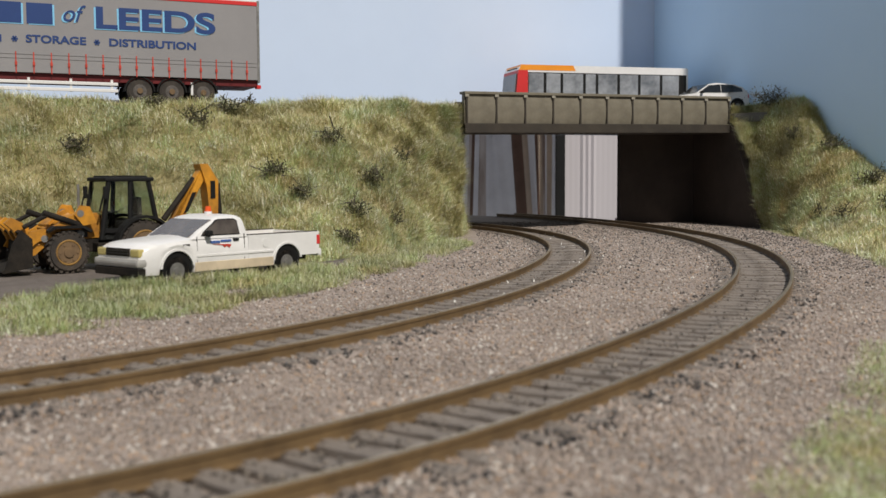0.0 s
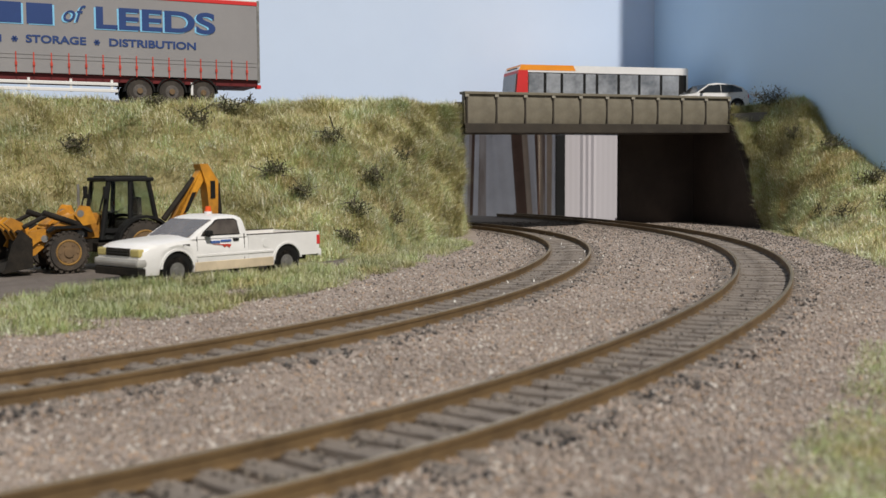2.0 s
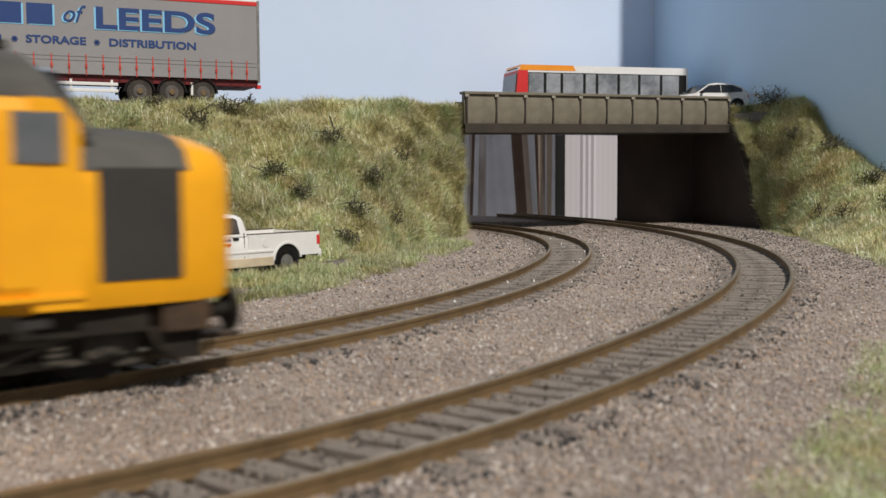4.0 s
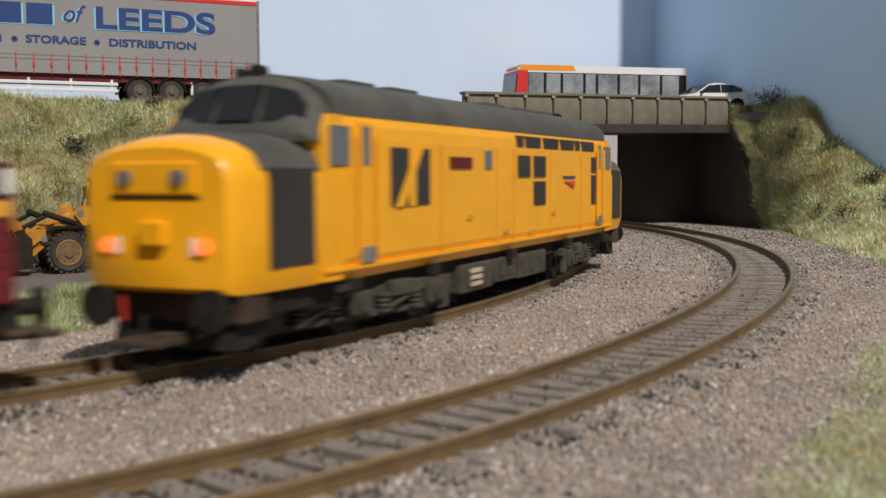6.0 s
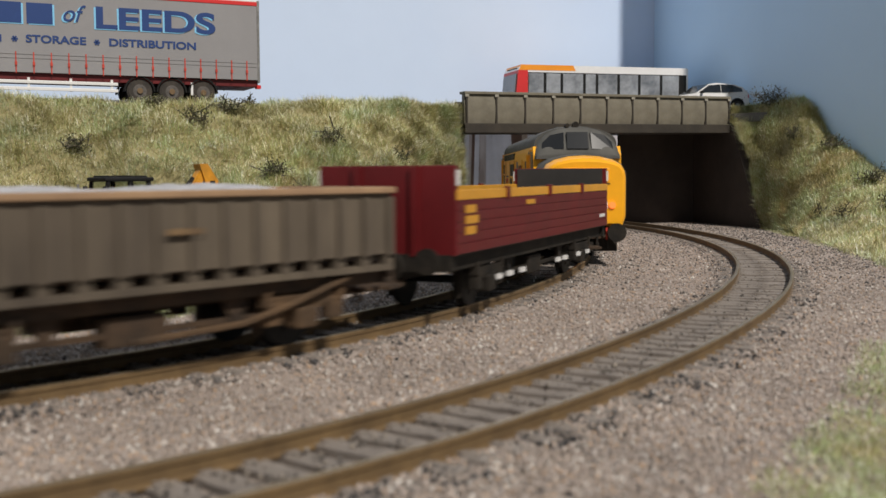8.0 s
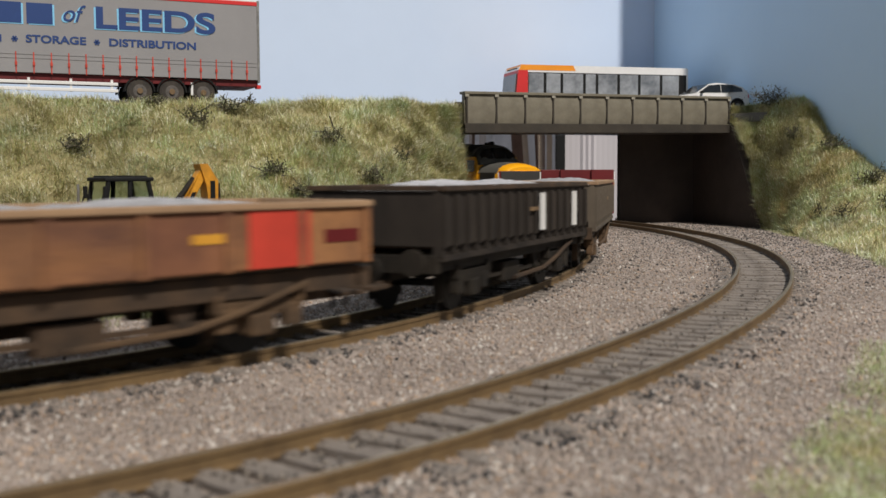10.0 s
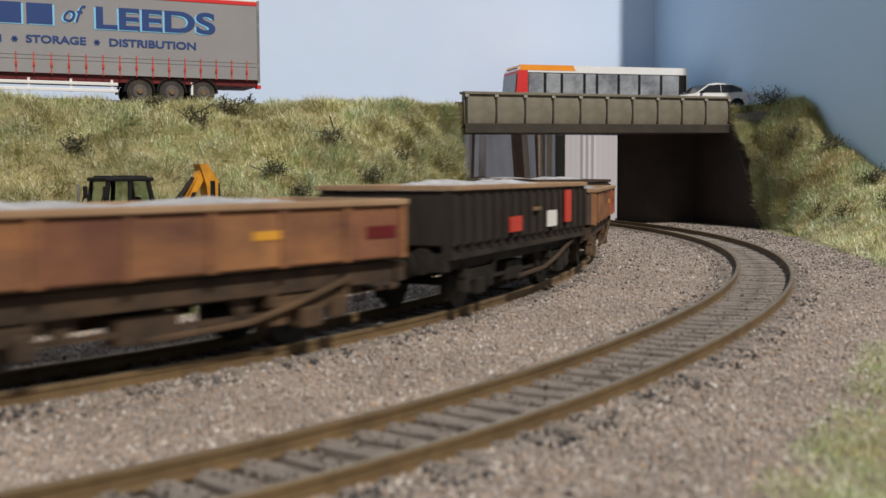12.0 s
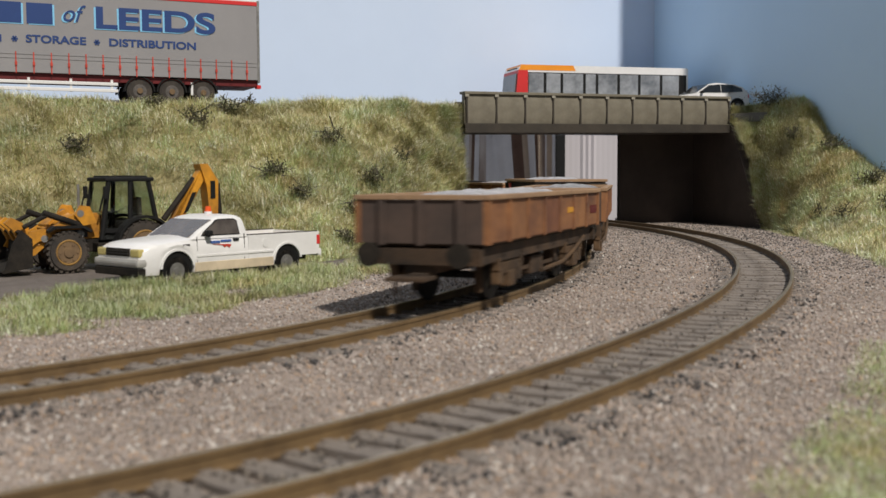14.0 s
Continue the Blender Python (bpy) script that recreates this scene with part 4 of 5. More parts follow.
# ---- wagons ----
def running_gear(wg, half, base, mat, lever=True):
    for s in (1, -1):
        block("sole_bar", wg, mat, -half, half, min(s * 12.2, s * 14.4), max(s * 12.2, s * 14.4), 10.6, 14.6)
    for e in (1, -1):
        block("headstock", wg, mat, e * half - 1.2, e * half + 1.2, -15.5, 15.5, 10.6, 14.4)
    block("centre_beam", wg, mat, -half, half, -4, 4, 8.6, 14)
    box_mat = M["gear_rust"] if mat is M["frame_rust"] else mat
    for e in (1, -1):
        for s in (1, -1):
            bm = bmesh.new()
            x = e * base
            prism(bm, [(x - 5.6, 11.2), (x - 2.8, 4.2), (x + 2.8, 4.2), (x + 5.6, 11.2)], s * 12.4, s * 13.2)
            box(bm, x - 2.6, x + 2.6, min(s * 12.6, s * 15.4), max(s * 12.6, s * 15.4), 3.8, 7.8, 0.5)
            for k in range(4):
                w = 9.6 - 1.6 * k
                box(bm, x - w, x + w, min(s * 13, s * 14.6), max(s * 13, s * 14.6), 9.4 - k * 0.7, 10.05 - k * 0.7)
            for k in (-1, 1):
                box(bm, x + k * 7.6 - 1.9, x + k * 7.6 + 1.9, min(s * 12.6, s * 14.8), max(s * 12.6, s * 14.8), 4.8, 9.0, 0.4)
                box(bm, x + k * 9.2 - 0.6, x + k * 9.2 + 0.6, min(s * 12.8, s * 15), max(s * 12.8, s * 15), 8.2, 11.4, 0.2)
            part("axle_guard", bm, box_mat, wg, "grimy axle box and leaf spring")
            bm = bmesh.new()
            for k in (-1, 1):
                box(bm, x + k * 6.9 - 0.8, x + k * 6.9 + 0.8, min(s * 7.6, s * 9.4), max(s * 7.6, s * 9.4), 2.4, 10, 0.3)
            part("brake_shoe", bm, mat, wg)
        wheelset(wg, e * base, 6.3)
    for s in (1, -1):
        if lever:
            bm = bmesh.new()
            rod(bm, (base + 10, s * 15.6, 12.4), (base - 5, s * 15.6, 8.4), 0.6, 6)
            rod(bm, (base - 5, s * 15.6, 8.4), (base - 15, s * 15.2, 6.2), 0.6, 6)
            rod(bm, (base - 15, s * 15.2, 6.2), (-4, s * 14.6, 5.4), 0.6, 6)
            part("brake_lever", bm, M["gear_rust"] if mat is M["frame_rust"] else M["frame_rust"], wg, "long rusty brake lever")
        bm = bmesh.new()
        box(bm, -8, 4, min(s * 9, s * 13), max(s * 9, s * 13), 4.6, 9.5, 0.3)
        box(bm, -base + 8, base - 8, min(s * 11.6, s * 12.4), max(s * 11.6, s * 12.4), 6.2, 7.2)
        for k in (-0.55, 0.55):
            prism(bm, [(k * base - 3, 11.2), (k * base - 1, 6.4), (k * base + 1, 6.4), (k * base + 3, 11.2)], s * 12.0, s * 12.9)
        part("underframe_truss", bm, mat, wg)
    buffers(wg, half, 13.2)


def tub(wg, half, w, z0, z1, mat, end_mat, rim_mat, rim=1.2):
    for s in (1, -1):
        block("side", wg, mat, -half, half, min(s * (w - 0.9), s * w), max(s * (w - 0.9), s * w), z0, z1)
        block("side_rim", wg, rim_mat, -half - 0.3, half + 0.3, min(s * (w - 1.6), s * (w + 1.0)), max(s * (w - 1.6), s * (w + 1.0)), z1, z1 + rim, 0.25)
    for e in (1, -1):
        block("end", wg, end_mat, min(e * (half - 0.9), e * (half + 0.1)), max(e * (half - 0.9), e * (half + 0.1)), -w + 0.9, w - 0.9, z0, z1)
        block("end_rim", wg, rim_mat, min(e * (half - 1.3), e * (half + 0.7)), max(e * (half - 1.3), e * (half + 0.7)), -w + 1.3, w - 1.3, z1 + 0.05, z1 + rim + 0.05, 0.15)
    block("floor", wg, M["frame_rust"], -half + 1, half - 1, -w + 1, w - 1, z0 - 0.6, z0 + 0.4)


def stone_load(wg, half, w, z, seed):
    rng = random.Random(seed)
    bm = bmesh.new()
    nx, ny = 34, 12
    g = []
    for i in range(nx + 1):
        row = []
        for j in range(ny + 1):
            u, v = i / nx * 2 - 1, j / ny * 2 - 1
            heap = 2.6 * (1 - abs(v) ** 2) * (0.55 + 0.45 * math.sin(abs(u) * 4.0)) * (1 - abs(u) ** 4)
            row.append(bm.verts.new((u * (half - 1.2), v * (w - 1.2), z + heap + rng.uniform(-0.35, 0.35))))
        g.append(row)
    for i in range(nx):
        for j in range(ny):
            bm.faces.new((g[i][j], g[i + 1][j], g[i + 1][j + 1], g[i][j + 1]))
    bmesh.ops.solidify(bm, geom=bm.faces[:], thickness=1.0)
    part("stone_load", bm, M["load"], wg, "pale grey stone load")


def brown_wagon(half, label, patch=False, seed=1):
    wg = empty("open_wagon", label, "wagon", group="wagons of the train")
    tub(wg, half, 16.6, 15.6, 26, M["brown_body"], M["brown_end_shaded"], M["brown_rim"])
    n = 7
    for s in (1, -1):
        for i in range(n + 1):
            x = -half + 0.8 + i * (2 * half - 1.6) / n
            block("stanchion", wg, M["brown_body"], x - 0.7, x + 0.7, min(s * 16.4, s * 17.3), max(s * 16.4, s * 17.3), 15.4, 26, 0.1)
            if i < n:
                x1 = x + (2 * half - 1.6) / n
                block("side_sheet", wg, M[("brown_body", "brown_sheet", "brown_body", "brown_tan")[(i * 3 + seed) % 4]], x + 0.8, x1 - 0.8, min(s * 16.5, s * 16.8), max(s * 16.5, s * 16.8), 15.9, 25.7)
        block("stencil_bar", wg, M["gold"], half * 0.30, half * 0.42, min(s * 16.5, s * 16.95), max(s * 16.5, s * 16.95), 20.6, 22.2)
        block("stencil_bar", wg, M["maroon"], half * 0.80, half * 0.95, min(s * 16.5, s * 16.98), max(s * 16.5, s * 16.98), 19.6, 22.0, 0, "dark red lettering bar")
        if patch:
            block("door_panel", wg, M["red_patch"], half * 0.50, half * 0.74, min(s * 16.5, s * 17.05), max(s * 16.5, s * 17.05), 15.8, 25.8, 0, "plain red replaced door panel")
    for e in (1, -1):
        for y in (-10, 0, 10):
            block("end_stanchion", wg, M["brown_end_shaded"], min(e * half, e * (half + 0.9)), max(e * half, e * (half + 0.9)), y - 0.8, y + 0.8, 15.2, 26)
    stone_load(wg, half, 16.6, 25.4, seed)
    running_gear(wg, half, half * 0.57, M["frame_rust"])
    return wg


def ribbed_wagon(half, mat, rim, label, marks=False, stripes=False, seed=1):
    wg = empty("ribbed_wagon", label, "wagon", group="wagons of the train")
    tub(wg, half, 16.2, 16.4, 28.4, mat, mat, rim)
    bm = bmesh.new()
    n = 16
    box(bm, -0.75, 0.75, -0.6, 0.6, 16.2, 27.6, 0.15)
    first = part("rib", bm, mat, wg)
    k = 0
    for s in (1, -1):
        for i in range(n + 1):
            ob = first if k == 0 else new("rib", first.data)
            ob.parent = wg
            ob.matrix_basis = at_mm(-half + 1 + i * (2 * half - 2) / n, s * 16.6, 0)
            k += 1
        block("sole_plate", wg, mat, -half, half, min(s * 14, s * 16.8), max(s * 14, s * 16.8), 13.2, 14.3)
        bm = bmesh.new()
        box(bm, -1.1, 1.1, min(s * 14.2, s * 16.5), max(s * 14.2, s * 16.5), 14.2, 16.4)
        br = part("bracket", bm, mat, wg)
        for i in range(n + 1):
            ob = br if i == 0 else new("bracket", br.data)
            ob.parent = wg
            ob.matrix_basis = at_mm(-half + 1 + i * (2 * half - 2) / n, 0, 0)
        block("stencil_bar", wg, M["rim_rust"], half * 0.02, half * 0.15, min(s * 17, s * 17.3), max(s * 17, s * 17.3), 22.4, 23.4)
        if marks:
            block("red_plate", wg, M["red_patch"], half * 0.57, half * 0.67, min(s * 16.8, s * 17.4), max(s * 16.8, s * 17.4), 18.2, 27.4, 0, "bright red plate")
            block("red_plate", wg, M["red_patch"], -half * 0.32, -half * 0.16, min(s * 16.8, s * 17.4), max(s * 16.8, s * 17.4), 17.6, 21.4, 0, "bright red plate")
            block("white_plate", wg, M["white"], half * 0.24, half * 0.40, min(s * 16.8, s * 17.4), max(s * 16.8, s * 17.4), 17.6, 22.0, 0, "white sign plate")
        if stripes:
            for f in (0.18, 0.72):
                block("white_plate", wg, M["white"], half * f, half * f + 3.2, min(s * 16.8, s * 17.4), max(s * 16.8, s * 17.4), 17, 27, 0, "white painted panel")
    stone_load(wg, half, 16.2, 28.0, seed)
    running_gear(wg, half, half * 0.6, M["frame_dark"] if marks or stripes else M["frame_rust"])
    return wg


def maroon_wagon(half):
    wg = empty("plank_wagon", "maroon plank-sided open wagon with a yellow top stripe", "wagon", group="wagons of the train")
    for s in (1, -1):
        for k in range(5):
            block("plank", wg, M["maroon"], -half, half, min(s * 15.6, s * 16.7), max(s * 15.6, s * 16.7), 14.5 + k * 2.36, 16.75 + k * 2.36, 0.12)
        block("top_plank", wg, M["gold"], -half, half, min(s * 15.6, s * 16.75), max(s * 15.6, s * 16.75), 26.4, 28.6, 0.12, "golden yellow top plank")
        for x in (-half * 0.52, 0, half * 0.5):
            block("side_post", wg, M["maroon"], x - 1, x + 1, min(s * 16, s * 17.3), max(s * 16, s * 17.3), 26, 29.1, 0.1)
        for k in range(3):
            block("number_bar", wg, M["gold"], -half * 0.93, -half * 0.84 + (1.5 if k == 1 else 0), min(s * 16.5, s * 16.9), max(s * 16.5, s * 16.9), 18.6 + k * 2.4, 20.4 + k * 2.4)
        block("number_bar", wg, M["gold"], -half * 0.3, -half * 0.2, min(s * 16.5, s * 16.9), max(s * 16.5, s * 16.9), 24.2, 25.4)
        block("number_bar", wg, M["white"], half * 0.84, half * 0.94, min(s * 16.5, s * 16.9), max(s * 16.5, s * 16.9), 17.6, 18.6)
        for x in (-40, -31, -20, 16, 24, 40, 52):
            block("white_mark", wg, M["white"], x - 1.7, x + 1.7, min(s * 14.5, s * 15.4), max(s * 14.5, s * 15.4), 6.2, 7.4, 0, "white painted brake mark")
    for e in (1, -1):
        block("end_board", wg, M["maroon"], min(e * (half - 1.2), e * (half + 0.3)), max(e * (half - 1.2), e * (half + 0.3)), -16.5, 16.5, 14.2, 34, 0.2, "raised maroon end board")
        block("end_lining", wg, M["grille"], min(e * (half - 1.8), e * (half - 1.25)), max(e * (half - 1.8), e * (half - 1.25)), -15.2, 15.2, 15, 33.8)
        for s in (1, -1):
            block("end_plate", wg, M["white"], min(e * (half - 1), e * (half + 0.1)), max(e * (half - 1), e * (half + 0.1)), min(s * 16, s * 16.95), max(s * 16, s * 16.95), 29.6, 33, 0, "white corner plate")
            block("end_post", wg, M["maroon"], min(e * half, e * (half + 1.4)), max(e * half, e * (half + 1.4)), s * 7 - 0.9, s * 7 + 0.9, 14, 34)
    block("floor", wg, M["grille"], -half + 1, half - 1, -15.6, 15.6, 14, 15)
    running_gear(wg, half, half * 0.62, M["frame_dark"], lever=False)
    return wg


# ---- road vehicles ----
def road_wheel(parent, x, y, z, r, wdt, rim_mat, seg=24):
    bm = bmesh.new()
    cyl(bm, (0, 0, 0), r, wdt, "Y", seg)
    bmesh.ops.bevel(bm, geom=[e for e in bm.edges if e.calc_face_angle(0) > 1], offset=wdt * 0.15, segments=2, affect="EDGES")
    wh = part("wheel", bm, M["tyre"], parent, "black rubber tyre", smooth=True)
    wh.matrix_basis = at_mm(x, y, z)
    for s in (1, -1):
        bm = bmesh.new()
        cyl(bm, (0, s * wdt * 0.46, 0), r * 0.54, wdt * 0.16, "Y", 18)
        cyl(bm, (0, s * wdt * 0.52, 0), r * 0.25, wdt * 0.22, "Y", 10)
        for k in range(6):
            a = k * math.pi / 3
            cyl(bm, (math.cos(a) * r * 0.43, s * wdt * 0.54, math.sin(a) * r * 0.43), r * 0.07, wdt * 0.1, "Y", 6)
        part("rim", bm, rim_mat, wh)
    return wh


def taper(bm, z0, k):
    for v in bm.verts:
        if v.co.z > z0:
            v.co.y *= 1 - (v.co.z - z0) * k


def side_panel(name, parent, mat, pts, s, w, proud, z0=15.0, k=0.0, label=""):
    bm = bmesh.new()
    prism(bm, pts, s * (w - 1.0), s * (w + proud))
    taper(bm, z0, k)
    return part(name, bm, mat, parent, label)


def build_pickup():
    p = empty("pickup_truck", "white pickup truck parked in the grass verge", "truck", at_mm(-80.5, 375.5, -0.7, -130.5))
    k = 0.016
    def arch_z(x, c):
        d = abs(x - c)
        return 5.8 + math.sqrt(6.4 ** 2 - d * d) if d < 6.4 else 4.4
    xs = [-4.8, 2, 8, 14, 17.9] + [24.5 + 6.38 * math.sin(math.radians(a)) for a in range(-85, 86, 10)] + [31.4, 34, 36, 37.3, 38.0]
    bm = bmesh.new()
    rings = []
    for x in xs:
        f = max(0.0, (x - 30) / 8)
        w = 13.2 - 1.7 * f ** 2.4
        zt = 16.0 - max(0.0, x - 16) * 0.085 - 1.7 * f ** 4
        zb = min(arch_z(x, 24.5), zt - 1.6)
        half = [(w - 0.5, zb), (w, zb + (zt - zb) * 0.2), (w + 0.12, zb + (zt - zb) * 0.5), (w - 0.1, zt - 1.6), (w - 0.7, zt - 0.6), (w - 2.2, zt - 0.05), (w * 0.4, zt + 0.45), (0, zt + 0.55)]
        rings.append([(x, y, z) for y, z in half] + [(x, -y, z) for y, z in half[-2::-1]])
    loft(bm, rings)
    part("front_body", bm, M["white"], p, smooth=True)
    bm = bmesh.new()
    rings = []
    for z, x0, x1, pinch, r in ((15.2, -4.9, 19.2, 0, 0.8), (18, -4.7, 15.2, 0, 1.2), (20.4, -4.3, 11.0, 0, 1.6), (21.7, -3.8, 8.6, 0.2, 2.0), (22.4, -2.9, 6.9, 1.0, 2.4), (22.9, -1.2, 4.8, 3.2, 2.4)):
        w = 13.2 * (1 - (z - 14.5) * k) - pinch
        ring = []
        for cx, cy, a0 in ((x1 - r, w - r, 0), (x0 + r, w - r, 90), (x0 + r, -w + r, 180), (x1 - r, -w + r, 270)):
            for i in range(5):
                a = math.radians(a0 + i * 22.5)
                ring.append((cx + r * math.cos(a), cy + r * math.sin(a), z))
        rings.append(ring)
    loft(bm, rings)
    part("cab", bm, M["white"], p, smooth=True)
    for s in (1, -1):
        bm = bmesh.new()
        prism(bm, [(-38, 7.4), (-28.8, 7.4), (-28, 9.8), (-25.8, 11.6), (-22.5, 12.2), (-19.2, 11.6), (-17, 9.8), (-16.2, 4.8), (-4.9, 4.6), (-4.9, 15.6), (-38, 15.6)], s * 11.4, s * 13.2)
        bmesh.ops.bevel(bm, geom=[e for e in bm.edges if e.calc_face_angle(0) > 0.9], offset=0.35, segments=2, affect="EDGES")
        bed = part("bed_side", bm, M["white"], p, smooth=True)
        block("bed_rail", bed, M["frame_dark"], -37.6, -5.2, min(s * 11.6, s * 12.9), max(s * 11.6, s * 12.9), 15.5, 15.9)
        for x in (24.5, -22.5):
            bm = bmesh.new()
            cyl(bm, (x, s * 10.6, 6.0), 6.0, 4.4, "Y", 24)
            part("wheel_arch", bm, M["black"], p)
            road_wheel(p, x, s * 11.2, 5.2, 5.2, 3.2, M["silver"])
        side_panel("window_seal", p, M["black"], [(14.9, 16.1), (13.6, 17.6), (8.2, 21.2), (6.8, 21.6), (0.4, 21.6), (-0.9, 20.9), (-1.4, 16.1)], s, 13.2, 0.08, 14.5, k)
        side_panel("side_window", p, M["window_smoke"], [(14.0, 16.5), (12.9, 17.7), (7.8, 20.9), (6.6, 21.2), (0.5, 21.2), (-0.6, 20.6), (-1.0, 16.5)], s, 13.2, 0.16, 14.5, k, "dusty brown side window")
        for x in (24.5, -22.5):
            bm = bmesh.new()
            ring_o = [(x + 6.75 * math.cos(math.radians(a)), 5.8 + 6.75 * math.sin(math.radians(a))) for a in range(4, 177, 12)]
            ring_i = [(x + 6.05 * math.cos(math.radians(a)), 5.8 + 6.05 * math.sin(math.radians(a))) for a in range(4, 177, 12)]
            prism(bm, ring_o + ring_i[::-1], s * 12.6, s * 13.55)
            part("arch_lip", bm, M["white"], p, smooth=True)
        bm = bmesh.new()
        cyl(bm, (-12.5, s * 13.2, 12.6), 1.5, 0.3, "Y", 18)
        part("fuel_flap", bm, M["white"], p)
        block("mirror", p, M["black"], 11.6, 13.8, min(s * 13.2, s * 15.6), max(s * 13.2, s * 15.6), 15.9, 18.1, 0.8)
        block("door_handle", p, M["black"], -0.6, 1.8, min(s * 13, s * 13.5), max(s * 13, s * 13.5), 14.0, 14.9, 0.2)
        block("trim_strip", p, M["cream_dirt"], -16, 17.6, min(s * 12.6, s * 13.35), max(s * 12.6, s * 13.35), 4.5, 7.6, 0.2)
        block("door_seam", p, M["frame_dark"], -3.2, -3.0, min(s * 13, s * 13.26), max(s * 13, s * 13.26), 7, 16.4)
        block("door_seam", p, M["frame_dark"], 16.6, 16.75, min(s * 13, s * 13.26), max(s * 13, s * 13.26), 7, 16)
        block("rub_strip", p, M["white"], -16, 17, min(s * 13, s * 13.5), max(s * 13, s * 13.5), 9.3, 10.1, 0.1)
        for x0, x1, z0, z1 in ((7.4, 11.2, 13.6, 14.4), (2.6, 7.0, 13.9, 14.6)):
            block("emblem_bar", p, M["navy_soft"], x0, x1, min(s * 13, s * 13.42), max(s * 13, s * 13.42), z0, z1)
        side_panel("emblem", p, M["red_patch"], [(10.4, 13.3), (2.6, 13.0), (3.4, 11.8), (4.6, 12.5), (5.4, 12.0), (6.4, 12.8)], s, 13.25, 0.16)
        block("headlight", p, M["lamp_amber"], 35.6, 38.25, min(s * 6.9, s * 11.9), max(s * 6.9, s * 11.9), 10.2, 12.9, 0.6, "pale yellow headlight")
        block("tail_light", p, M["red_bright"], -38.3, -36.8, min(s * 11.8, s * 13.4), max(s * 11.8, s * 13.4), 11, 14.4, 0.2)
        block("badge_bar", p, M["frame_dark"], 19.6, 22.4, min(s * 13, s * 13.3), max(s * 13, s * 13.3), 13.2, 13.8)
    bm = bmesh.new()
    prism(bm, [(18.9, 15.9), (9.5, 21.45), (8.4, 21.0), (17.6, 15.5)], -10.9, 10.9)
    part("windscreen", bm, M["window_smoke"], p, "dusty grey windscreen")
    block("bed_floor", p, M["cream_dirt"], -37, -5, -11.5, 11.5, 8.6, 9.4)
    block("tailgate", p, M["white"], -38.3, -36.9, -11.3, 11.3, 8, 15.5, 0.2)
    grille = block("grille", p, M["frame_dark"], 37.0, 38.3, -6.7, 6.7, 10.4, 13.0, 0.3, "black radiator grille")
    for z in (11.2, 12.0):
        block("grille_bar", grille, M["grille"], 38.0, 38.6, -6.3, 6.3, z, z + 0.3)
    block("bumper", p, M["bumper_grey"], 35.0, 39.3, -12.6, 12.6, 7.0, 9.8, 1.1, "silver front bumper")
    block("air_dam", p, M["frame_dark"], 36, 39, -12.4, 12.4, 4.2, 6.9, 0.4)
    block("rear_bumper", p, M["white"], -39.6, -37.6, -12.8, 12.8, 6.6, 9.2, 0.4)
    block("chassis", p, M["frame_dark"], -36, 36, -8, 8, 5.4, 8.8)
    bm = bmesh.new()
    cyl(bm, (2.0, 0, 23.2), 1.3, 1.2, "Z", 14)
    bc = part("beacon_base", bm, M["white"], p)
    bm = bmesh.new()
    cyl(bm, (2.0, 0, 24.6), 1.25, 2.0, "Z", 14, 0.9)
    part("beacon", bm, M["beacon_red"], bc, "orange warning beacon")


